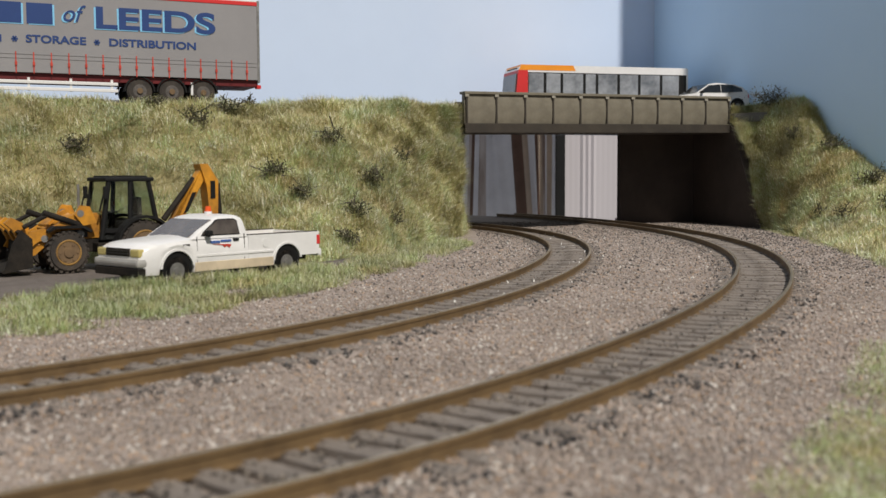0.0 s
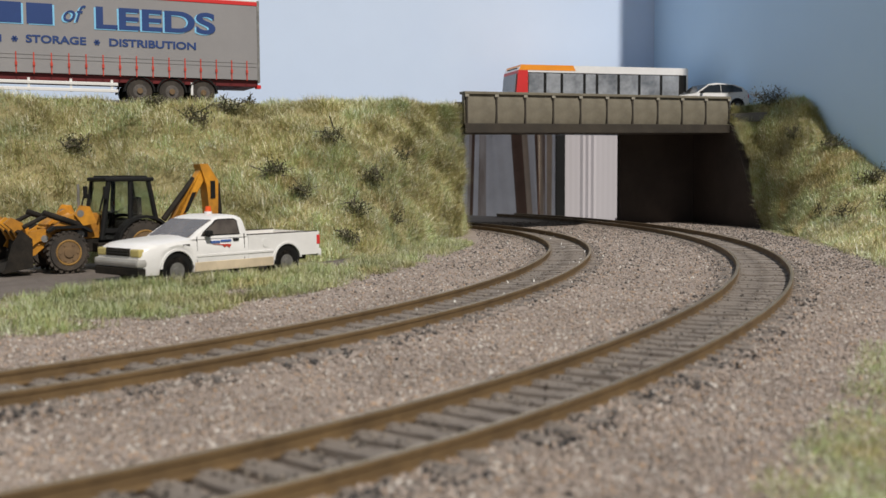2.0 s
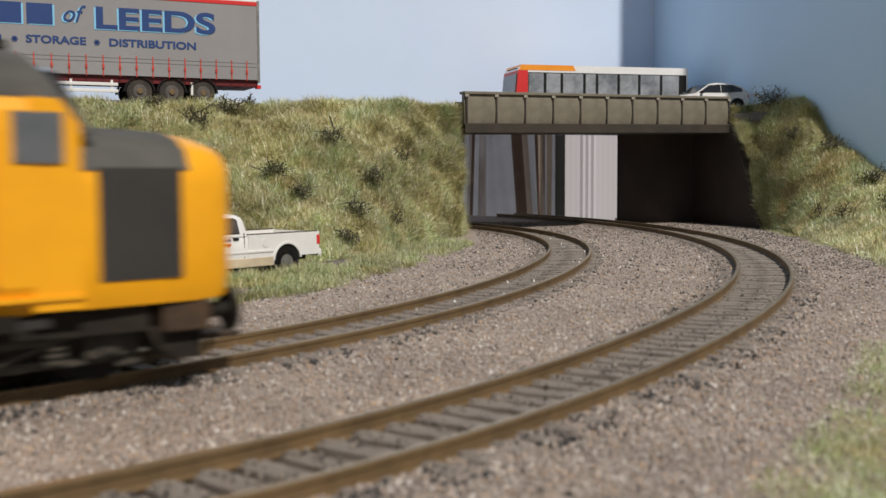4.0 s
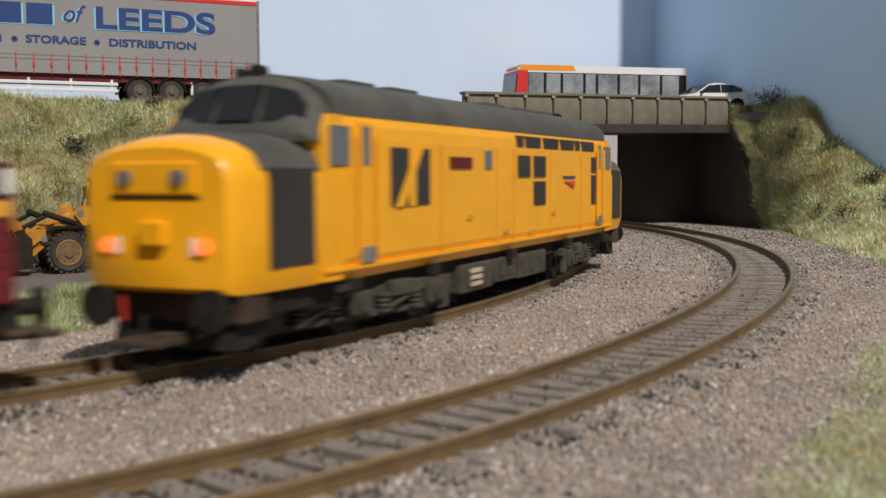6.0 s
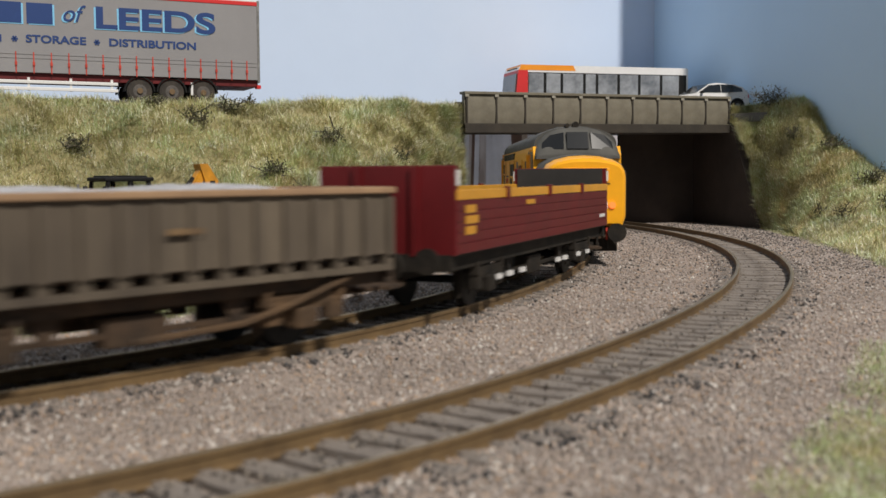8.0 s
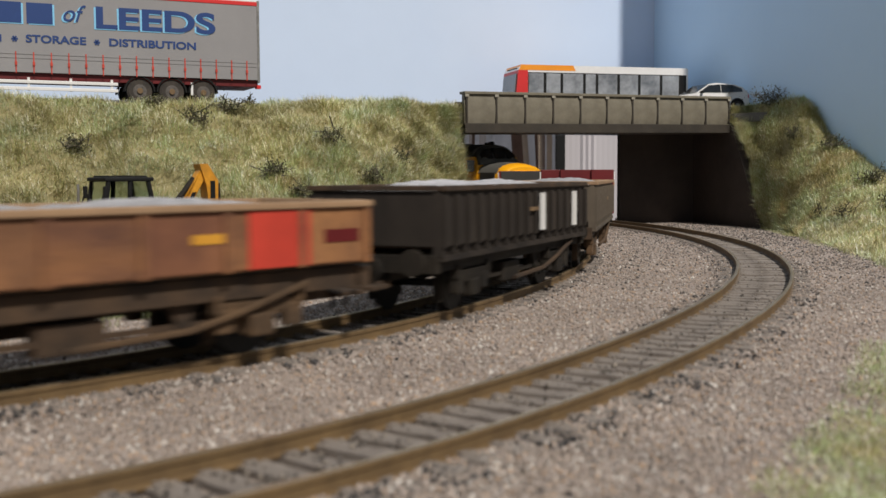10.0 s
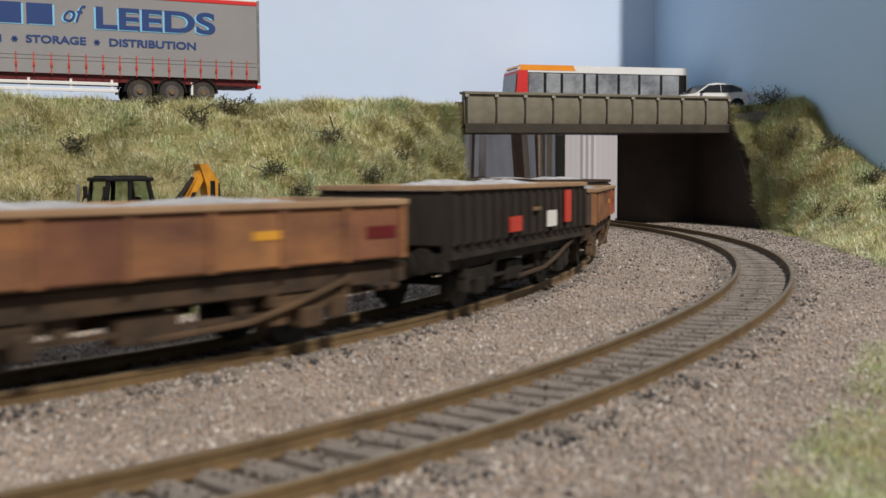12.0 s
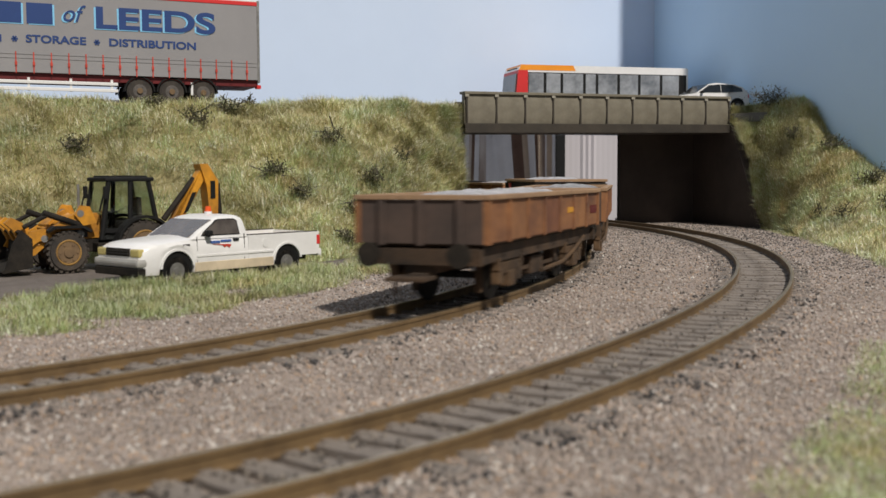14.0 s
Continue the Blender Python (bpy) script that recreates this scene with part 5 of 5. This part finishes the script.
def build_digger():
    d = empty("backhoe_digger", "yellow and black backhoe loader parked below the bank", "digger", at_mm(-131, 404, 0.5, -143))
    for s in (1, -1):
        for x, r, wdt in ((14.5, 7.7, 5.0), (-14.0, 9.4, 5.6)):
            wh = road_wheel(d, x, s * 11.5, r, r - 0.5, wdt, M["rim_rust"])
            bm = bmesh.new()
            for i in range(22):
                box(bm, -0.55, 0.55, -wdt * 0.42, wdt * 0.42, r - 0.9, r, 0, Matrix.Rotation(i * math.tau / 22, 4, "Y") @ Matrix.Rotation(0.35, 4, "Z"))
            part("tread", bm, M["tyre"], wh)
            bm = bmesh.new()
            for a in range(0, 360, 15):
                c, q = math.cos(math.radians(a)), math.sin(math.radians(a))
                rod(bm, (c * r * 0.56, s * wdt * 0.5, q * r * 0.56), (math.cos(math.radians(a + 15)) * r * 0.56, s * wdt * 0.5, math.sin(math.radians(a + 15)) * r * 0.56), 0.35, 5)
            part("rim_ring", bm, M["rim_ochre"], wh, "ochre painted rim edge")
        bm = bmesh.new()
        prism(bm, [(5.5, 15.4), (8.5, 17.2), (19, 17.2), (21.5, 15.6), (21.5, 14.9), (18.6, 16.3), (9, 16.3), (6, 14.6)], s * 9.2, s * 13.6)
        part("front_mudguard", bm, M["black"], d, "black front mudguard")
        bm = bmesh.new()
        out = [(-14.5 + 11.2 * math.cos(a), 9.2 + 11.2 * math.sin(a)) for a in [math.radians(10 + i * 16) for i in range(10)]]
        inn = [(-14.5 + 10.2 * math.cos(a), 9.2 + 10.2 * math.sin(a)) for a in [math.radians(10 + i * 16) for i in range(10)]]
        prism(bm, out + inn[::-1], s * 8.6, s * 14.4)
        part("mudguard", bm, M["black"], d, "black rear mudguard")
        bm = bmesh.new()
        rod(bm, (7, s * 8.4, 20.5), (24, s * 8.4, 10.5), 1.5, 8)
        prism(bm, [(4, 21), (9, 22.5), (22, 15), (29, 9), (29, 6), (25, 7), (18, 13)], s * 7.4, s * 9.6)
        part("loader_arm", bm, M["plant_yellow"], d)
        bm = bmesh.new()
        rod(bm, (8, s * 9.8, 17), (22, s * 9.8, 22), 1.1, 10)
        rod(bm, (20, s * 9.8, 21.4), (29, s * 9.8, 17), 0.8, 10)
        part("hydraulic_ram", bm, M["frame_dark"], d)
        bm = bmesh.new()
        for x, z in ((9, 21.5), (9, 14), (22, 12.8), (28, 8)):
            cyl(bm, (x, s * 10.2, z), 1.3, 1.6, "Y", 12)
        part("pivot_pin", bm, M["silver"], d)
    bm = bmesh.new()
    box(bm, -24, 18, -5.5, 5.5, 7, 12, 0.5)
    cyl(bm, (13.5, 0, 7.2), 1.6, 20, "Y", 10)
    cyl(bm, (-14.5, 0, 9.2), 1.9, 20, "Y", 10)
    box(bm, -8, 3, 5, 11.5, 7, 10.5, 0.4)
    part("chassis", bm, M["frame_dark"], d)
    bm = bmesh.new()
    prism(bm, [(0, 11.5), (19.5, 11.5), (20, 17), (17, 19.8), (0, 21.5)], -6, 6)
    bmesh.ops.bevel(bm, geom=bm.edges[:], offset=0.8, segments=2, affect="EDGES")
    bon = part("bonnet", bm, M["plant_yellow"], d, smooth=True)
    for s in (1, -1):
        block("name_bar", bon, M["black"], 5, 13, min(s * 5.8, s * 6.25), max(s * 5.8, s * 6.25), 17, 19)
        block("vent", bon, M["grille"], 5, 14, min(s * 5.8, s * 6.25), max(s * 5.8, s * 6.25), 12.6, 15.4)
    # cab: posts, roof and glass
    posts = [((1.0, 11.5), (-2.4, 33.3)), ((-9.8, 12), (-10.6, 33.3)), ((-20.2, 18), (-17.6, 33.3))]
    for s in (1, -1):
        for (x0, z0), (x1, z1) in posts:
            bm = bmesh.new()
            rod(bm, (x0, s * 9.6, z0), (x1, s * 8.8, z1), 0.95, 8)
            part("cab_post", bm, M["black"], d)
        bm = bmesh.new()
        prism(bm, [(0.6, 12), (-2.4, 33.3), (-17.6, 33.3), (-20.0, 18), (-10, 12)], s * 9.0, s * 9.2)
        pane = part("cab_glass", bm, clear, d, "tinted cab side glass")
        pane.visible_shadow = False
    for x0, x1 in ((0.7, -2.3), (-20.1, -17.5)):
        bm = bmesh.new()
        zz = 13 if x0 > 0 else 18
        prism(bm, [(x0, zz), (x1, 33.3), (x1 + 0.25, 33.3), (x0 + 0.25, zz)], -9, 9)
        pane = part("cab_glass", bm, clear, d)
        pane.visible_shadow = False
    bm = bmesh.new()
    box(bm, -19.6, -0.6, -10.2, 10.2, 33.0, 34.6, 0.75)
    box(bm, -17.6, -2.6, -8.4, 8.4, 34.4, 35.2, 0.4)
    part("cab_roof", bm, M["black"], d, "black cab roof", smooth=True)
    bm = bmesh.new()
    box(bm, -16, -9, -4, 4, 14, 18, 0.8)
    box(bm, -17, -15, -4, 4, 17, 27, 0.8)
    part("seat", bm, M["frame_dark"], d)
    block("cab_floor", d, M["black"], -20, 0, -9, 9, 11.6, 14)
    bm = bmesh.new()
    rod(bm, (-3.5, 0, 13), (-5.5, 0, 21), 0.6, 6)
    cyl(bm, (-5.6, 0, 21.4), 3.0, 0.6, "Z", 16)
    box(bm, -2.8, -0.8, -6, 6, 13, 20.5, 0.4)
    part("steering_column", bm, M["black"], d)
    for s in (1, -1):
        bm = bmesh.new()
        rod(bm, (1.8, s * 10.4, 22), (-0.4, s * 10.6, 30.5), 0.35, 6)
        box(bm, -1.0, 0.4, s * 10.9 - 0.9, s * 10.9 + 0.9, 26.5, 31.2, 0.3)
        part("wing_mirror", bm, M["black"], d)
        block("waist_rail", d, M["black"], -20, 0.6, min(s * 9.2, s * 9.9), max(s * 9.2, s * 9.9), 14, 15.6)
        bm = bmesh.new()
        prism(bm, [(18, 12), (22, 16.5), (27, 15.5), (30.5, 9.5), (28.5, 8.5), (24, 12)], s * 9.7, s * 10.9)
        prism(bm, [(3, 18), (5.5, 24), (9, 24.4), (11, 21), (8, 17)], s * 9.7, s * 10.9)
        part("loader_link", bm, M["plant_yellow"], d, "grimy yellow loader linkage")
    bm = bmesh.new()
    rod(bm, (4.5, -4.5, 20), (4.5, -4.5, 32), 0.55, 8)
    part("exhaust", bm, M["silver"], d)
    # front bucket, open towards the front
    bm = bmesh.new()
    prism(bm, [(27, 3), (37, 1.2), (38, 2), (29.5, 5), (28.8, 12.5), (31.5, 15.5), (30.5, 16.2), (27, 13)], -13.5, 13.5)
    for s in (1, -1):
        prism(bm, [(27, 3), (37, 1.2), (34, 11), (31, 16), (27, 13)], s * 13.0, s * 13.8)
    part("bucket", bm, M["frame_dark"], d, "worn dark steel front bucket")
    for y in (-7, 0, 7):
        bm = bmesh.new()
        prism(bm, [(27, 13), (28.5, 18.5), (32.5, 20.5), (34.8, 18.6), (32, 16), (30, 12)], y - 1.1, y + 1.1)
        part("bucket_bracket", bm, M["plant_yellow"], d)
    # rear boom
    bm = bmesh.new()
    prism(bm, [(-24, 10), (-28, 10), (-29.5, 16), (-41, 36), (-42.8, 38.6), (-45.4, 38.4), (-44, 34), (-32.6, 15)], -2.2, 2.2)
    bmesh.ops.bevel(bm, geom=bm.edges[:], offset=0.3, segments=1, affect="EDGES")
    part("boom", bm, M["plant_yellow"], d, "yellow rear boom with black name bar")
    bm = bmesh.new()
    prism(bm, [(-41.2, 39.6), (-44.6, 39.8), (-49, 33), (-48.5, 14), (-45.6, 14), (-44, 31)], -3.3, 3.3)
    part("dipper", bm, M["plant_yellow"], d)
    for s in (1, -1):
        bm = bmesh.new()
        prism(bm, [(-34.4, 20), (-36.4, 21.2), (-40, 28.6), (-38.2, 28.4)], s * 2.1, s * 2.5)
        part("name_bar", bm, M["black"], d)
        block("name_bar", d, M["black"], -47.5, -45.5, min(s * 3.2, s * 3.6), max(s * 3.2, s * 3.6), 26, 33)
    bm = bmesh.new()
    rod(bm, (-27, 0, 18), (-40, 0, 34), 1.2, 8)
    rod(bm, (-50, 0, 32), (-51, 0, 16), 1.1, 8)
    part("hydraulic_ram", bm, M["frame_dark"], d)
    bm = bmesh.new()
    prism(bm, [(-45, 14), (-50, 14), (-54, 8), (-50, 3), (-46, 4)], -4.5, 4.5)
    part("rear_bucket", bm, M["frame_dark"], d)
    block("rear_frame", d, M["plant_yellow"], -27, -23, -9, 9, 5, 14, 0.5)


def lettering(name, text, size, mat, parent, m, bold=0.0, shear=0.0, width=10.0, depth=0.12):
    cu = bpy.data.curves.new(name, "FONT")
    cu.body = text
    cu.size = size
    cu.offset = bold
    cu.shear = shear
    cu.extrude = depth
    tmp = new(name, cu)
    me = bpy.data.meshes.new_from_object(tmp.evaluated_get(bpy.context.evaluated_depsgraph_get()))
    bpy.data.objects.remove(tmp)
    xs = [v.co.x for v in me.vertices]
    squeeze = width / (max(xs) - min(xs))
    me.transform(Matrix.Diagonal((MM * squeeze, MM, MM, 1)))
    me.materials.clear()
    me.materials.append(mat)
    ob = new(name, me)
    ob.parent = parent
    ob.matrix_basis = m
    return ob


def text_mm(x, y, z):
    """Upright lettering on the +y side, reading towards -x."""
    return Matrix.Translation((x * MM, y * MM, z * MM)) @ Euler((math.pi / 2, 0, math.pi)).to_matrix().to_4x4()


def build_trailer():
    turn = math.degrees(math.atan2(-0.429, -0.903))
    # rear corner of the visible side; x runs forward from the rear
    t = empty("lorry_trailer", "grey curtain-sided lorry trailer with blue lettering and red straps", "lorry")
    t.matrix_basis = at_mm(-99.7, 588, 73.4, turn)
    L, z0, z1 = 179.0, 13.4, 56.3
    bm = bmesh.new()
    prism(bm, [(0.6, z0 + 0.4), (L, z0 + 0.4), (L, z1 - 3), (0.6, z1 - 3)], -33, 0)
    part("curtain_body", bm, M["curtain_side"], t)
    block("top_rail", t, M["red_bright"], 0, L, -33.2, 0.25, z1 - 2.9, z1 - 0.8, 0.2, "red top rail")
    block("roof", t, M["white"], 0, L, -33, 0.1, z1 - 0.8, z1 + 0.2, 0.2)
    block("rear_frame", t, M["silver"], -0.8, 0.6, -33.2, 0.3, z0 - 1, z1, 0.2)
    block("chassis", t, M["maroon"], 0, L, -31, -1.8, z0 - 3.2, z0 + 0.4, 0.2, "dark red chassis rail")
    block("rear_light", t, M["red_bright"], -1.2, 1, -4, 0.3, z0 - 4.2, z0 - 2.4)
    for i in range(17):
        x = 6.5 + i * 8.3
        st = block("strap", t, M["red_patch"], x - 0.27, x + 0.27, -0.3, 0.5, z0 - 0.2, z0 + 10.4, 0, "red curtain strap")
        block("buckle", st, M["red_patch"], x - 0.55, x + 0.55, 0.1, 0.8, z0 + 3.6, z0 + 5.6, 0.15)
    for z in (z0 + 7.2, z0 + 9.2):
        block("curtain_hem", t, M["curtain_side"], 0.8, L, -0.3, 0.22, z, z + 0.35)
    for x in (30, 46.5, 63):
        for y in (-3.4, -29.5):
            bm = bmesh.new()
            out = [(x + 7.9 * math.cos(a), 6 + 7.9 * math.sin(a)) for a in [math.radians(i * 18) for i in range(11)]]
            inn = [(x + 7.1 * math.cos(a), 6 + 7.1 * math.sin(a)) for a in [math.radians(i * 18) for i in range(11)]]
            prism(bm, out + inn[::-1], y - 2.6, y + 2.6)
            part("mudguard", bm, M["black"], t)
            wh = road_wheel(t, x, y, 6.2, 6.4, 4.6, M["hub_grey"])
            bm = bmesh.new()
            cyl(bm, (0, 2.9, 0), 1.5, 0.8, "Y", 12)
            part("hub_cap", bm, M["rim_rust"], wh, "rusty red wheel hub")
    for x in (36, 77, 97, 117):
        block("guard_post", t, M["white"], x - 0.6, x + 0.6, -1.4, -0.8, 4.8, z0 - 2)
    for z in (5.0, 8.4):
        block("side_guard", t, M["white"], 74, 132, -0.9, -0.2, z, z + 1.6, 0.2, "white side guard rail")
    y = 0.14
    for dx, mat, lift, nm in ((-0.9, M["pale_blue"], -0.5, "letter_shadow"), (0, M["navy"], 0, "lettering")):
        yy = y + (0.15 if mat is M["navy"] else 0)
        lettering(nm, "LEEDS", 15.0, mat, t, text_mm(85.3 - dx, yy, z0 + 24.0 + lift), 0.42, 0, 61.0)
        lettering(nm, "of", 12.0, mat, t, text_mm(101 - dx, yy, z0 + 26.4 + lift), 0.05, 0.35, 11.0)
        for k in range(4):
            x = 105.0 + k * 14.6
            block("name_bar" if mat is M["navy"] else "name_bar_shadow", t, mat, x + dx, x + 12.2 + dx, yy - 0.2, yy + 0.05, z0 + 24.4 + lift, z0 + 34.6 + lift, 0)
    for text, x, wide in (("DISTRIBUTION", 78.3, 44.3), ("STORAGE", 117.9, 28.6)):
        lettering("lettering", text, 5.2, M["navy"], t, text_mm(x, y, z0 + 15.2), 0.16, 0, wide)
    for x in (84.0, 123.0):
        bm = bmesh.new()
        for k in range(3):
            box(bm, -1.5, 1.5, -0.1, 0.15, -0.4, 0.4, 0, Matrix.Translation((x, y, z0 + 16.6)) @ Matrix.Rotation(k * math.pi / 3, 4, "Y"))
        part("star", bm, M["navy"], t)
    block("text_bar", t, M["navy"], 129, 160, y - 0.2, y + 0.1, z0 + 14.8, z0 + 18.4)


def build_bus():
    turn = math.degrees(math.atan2(-0.255, -0.967))
    b = empty("single_deck_bus", "white single-deck bus with a red and orange front", "bus")
    b.matrix_basis = at_mm(178, 784, 75.9, turn)
    L, w, h = 131.0, 32.0, 35.6
    bm = bmesh.new()
    prism(bm, [(0, 3), (L - 1, 3), (L, 12), (L - 1.8, h - 3), (L - 3.8, h), (1, h), (0, h - 1)], -w, 0)
    bmesh.ops.bevel(bm, geom=[e for e in bm.edges if e.calc_face_angle(0) > 0.6], offset=1.3, segments=3, affect="EDGES")
    part("body", bm, M["white"], b, smooth=True)
    bm = bmesh.new()
    prism(bm, [(L - 15, 3.2), (L - 0.6, 3.2), (L + 0.35, 12), (L - 1.5, h - 3.7), (L - 8.5, h - 3.7), (L - 8.5, 13)], -w - 0.15, 0.15)
    part("front_panel", bm, M["red_bright"], b, "red painted front end")
    bm = bmesh.new()
    prism(bm, [(L - 44, h - 3.6), (L - 1.9, h - 3.6), (L - 3.6, h + 0.15), (L - 42, h + 0.15)], -w - 0.15, 0.15)
    part("front_roof_panel", bm, M["orange"], b, "orange painted front roof")
    bm = bmesh.new()
    prism(bm, [(L - 1.2, 13.5), (L + 0.9, 13.5), (L - 0.5, h - 6), (L - 3.0, h - 6)], -w + 2, -2)
    part("windscreen", bm, M["window_grey"], b)
    block("destination_box", b, M["black"], L - 4, L - 2.2, -w + 5, -5, h - 5.2, h - 1.6)
    block("window_band", b, M["black"], 1.5, L - 8.6, -w - 0.12, 0.12, h - 24, h - 5)
    x = L - 9
    for wd in (12.5, 12.5, 17, 9.5, 16.5, 16, 17, 15):
        for y0, y1 in ((0.05, 0.35), (-w - 0.35, -w - 0.05)):
            block("window_pane", b, M["bus_glass"], x - wd + 1.3, x, y0 - 0.1, y1, h - 23.5, h - 5.6, 0.1)
            block("window_pillar", b, M["black"], x - wd - 0.5, x - wd + 1.5, y0 - 0.1, y1 + 0.1, h - 24, h - 5.2)
        x -= wd
    block("skirt", b, M["black"], 1, L - 2, -w + 0.6, -0.6, 1.6, 3.2)
    for xx in (24, L - 24):
        for yy in (-2.2, -w + 2.2):
            road_wheel(b, xx, yy, 5.6, 5.6, 3.6, M["silver"])


def build_car():
    turn = math.degrees(math.atan2(-0.28, -0.96))
    c = empty("white_car", "white hatchback car with dark windows on the bridge", "car")
    c.matrix_basis = at_mm(183.5, 754, 76.6, turn)
    k = 0.02
    bm = bmesh.new()
    prism(bm, [(-27, 4), (-24, 3.2), (24, 3), (28, 4.5), (28.4, 9), (26.5, 12), (14, 13.8), (4, 20.2), (-2, 21.2), (-16, 20.4), (-22, 18.6), (-27, 14), (-28, 8)], -12.6, 12.6)
    bmesh.ops.bevel(bm, geom=[e for e in bm.edges if e.calc_face_angle(0) > 0.8], offset=1.2, segments=3, affect="EDGES")
    taper(bm, 12.5, k)
    part("body", bm, M["white"], c, smooth=True)
    for s in (1, -1):
        side_panel("side_window", c, M["window_dark"], [(12, 14.2), (4, 19.4), (-5, 20.2), (-5, 14.6)], s, 12.6, 0.15, 12.5, k)
        side_panel("side_window", c, M["window_dark"], [(-5.6, 14.6), (-5.6, 20.2), (-15, 19.8), (-21.5, 17.6), (-22, 15.4)], s, 12.6, 0.15, 12.5, k)
        for x in (17.5, -17.5):
            bm = bmesh.new()
            cyl(bm, (x, s * 10.4, 5.4), 5.6, 4.9, "Y", 24)
            part("wheel_arch", bm, M["black"], c)
            road_wheel(c, x, s * 11.4, 4.7, 4.7, 3.2, M["silver"])
        block("tail_light", c, M["red_bright"], -27.9, -26, min(s * 8.5, s * 12.2), max(s * 8.5, s * 12.2), 11, 13.4, 0.3)
        block("mirror", c, M["black"], 9, 11, min(s * 12, s * 14.4), max(s * 12, s * 14.4), 13.8, 15.4, 0.3)
    bm = bmesh.new()
    prism(bm, [(13.8, 14.3), (4.2, 20.3), (3.4, 19.6), (12.6, 13.8)], -10.6, 10.6)
    part("windscreen", bm, M["window_dark"], c)


build_pickup()
build_digger()
build_trailer()
build_bus()
build_car()

# ---- the train, from its front; centre along the line at 7 s ----
CONSIST = [
    (build_locomotive(), 328.6, 75.0),
    (maroon_wagon(74.0), 108.0, 46.0),
    (ribbed_wagon(55.0, M["grey_body"], M["brown_rim"], "weathered grey-brown ribbed open wagon with stone load", seed=3), -39.0, 33.0),
    (ribbed_wagon(55.0, M["black_body"], M["frame_rust"], "dark ribbed open wagon with white panels and stone", stripes=True, seed=4), -167.0, 33.0),
    (brown_wagon(58.0, "rusty brown open wagon with one red door panel", True, 5), -303.0, 33.0),
    (ribbed_wagon(53.0, M["black_body"], M["brown_rim"], "black ribbed open wagon with red and white plates", marks=True, seed=6), -427.0, 32.0),
    (brown_wagon(56.5, "rusty brown open wagon loaded with pale stone", False, 7), -552.0, 32.0),
    (brown_wagon(56.0, "rusty brown open wagon at the end of the train", False, 8), -679.0, 32.0),
]


def travelled(t):
    """Millimetres gone since 7 s; the train gathers a little speed."""
    return 121.84 * (t - 7) + 1.15 * (t - 7) ** 2


def chord(s, half):
    x0, y0, _ = on_line(LINE_A, s - half)
    x1, y1, _ = on_line(LINE_A, s + half)
    return (x0 + x1) / 2, (y0 + y1) / 2, math.degrees(math.atan2(y1 - y0, x1 - x0))


def motions():
    times = [i * 0.2 for i in range(71)]
    for ob, start, half in CONSIST:
        rows = []
        for t in times:
            x, y, a = chord(start + travelled(t), half)
            rows.append((t, at_mm(x, y, RAIL_TOP, a)))
        walk(ob, rows)
    for ob, owner, x in SWIVEL:
        rows = []
        for t in times:
            s = 328.6 + travelled(t)
            _, _, a = chord(s, 75.0)
            _, _, b = chord(s + x, 27.0)
            rows.append((t, at_mm(x, 0, 0, b - a)))
        walk(ob, rows)
    fine = [i / 15 for i in range(211)]
    for ob, x, r in ROLLING:
        rows = [(t, at_mm(x, 0, r, 0, 0, math.degrees(travelled(t) / r) % 360)) for t in fine]
        walk(ob, rows)


motions()
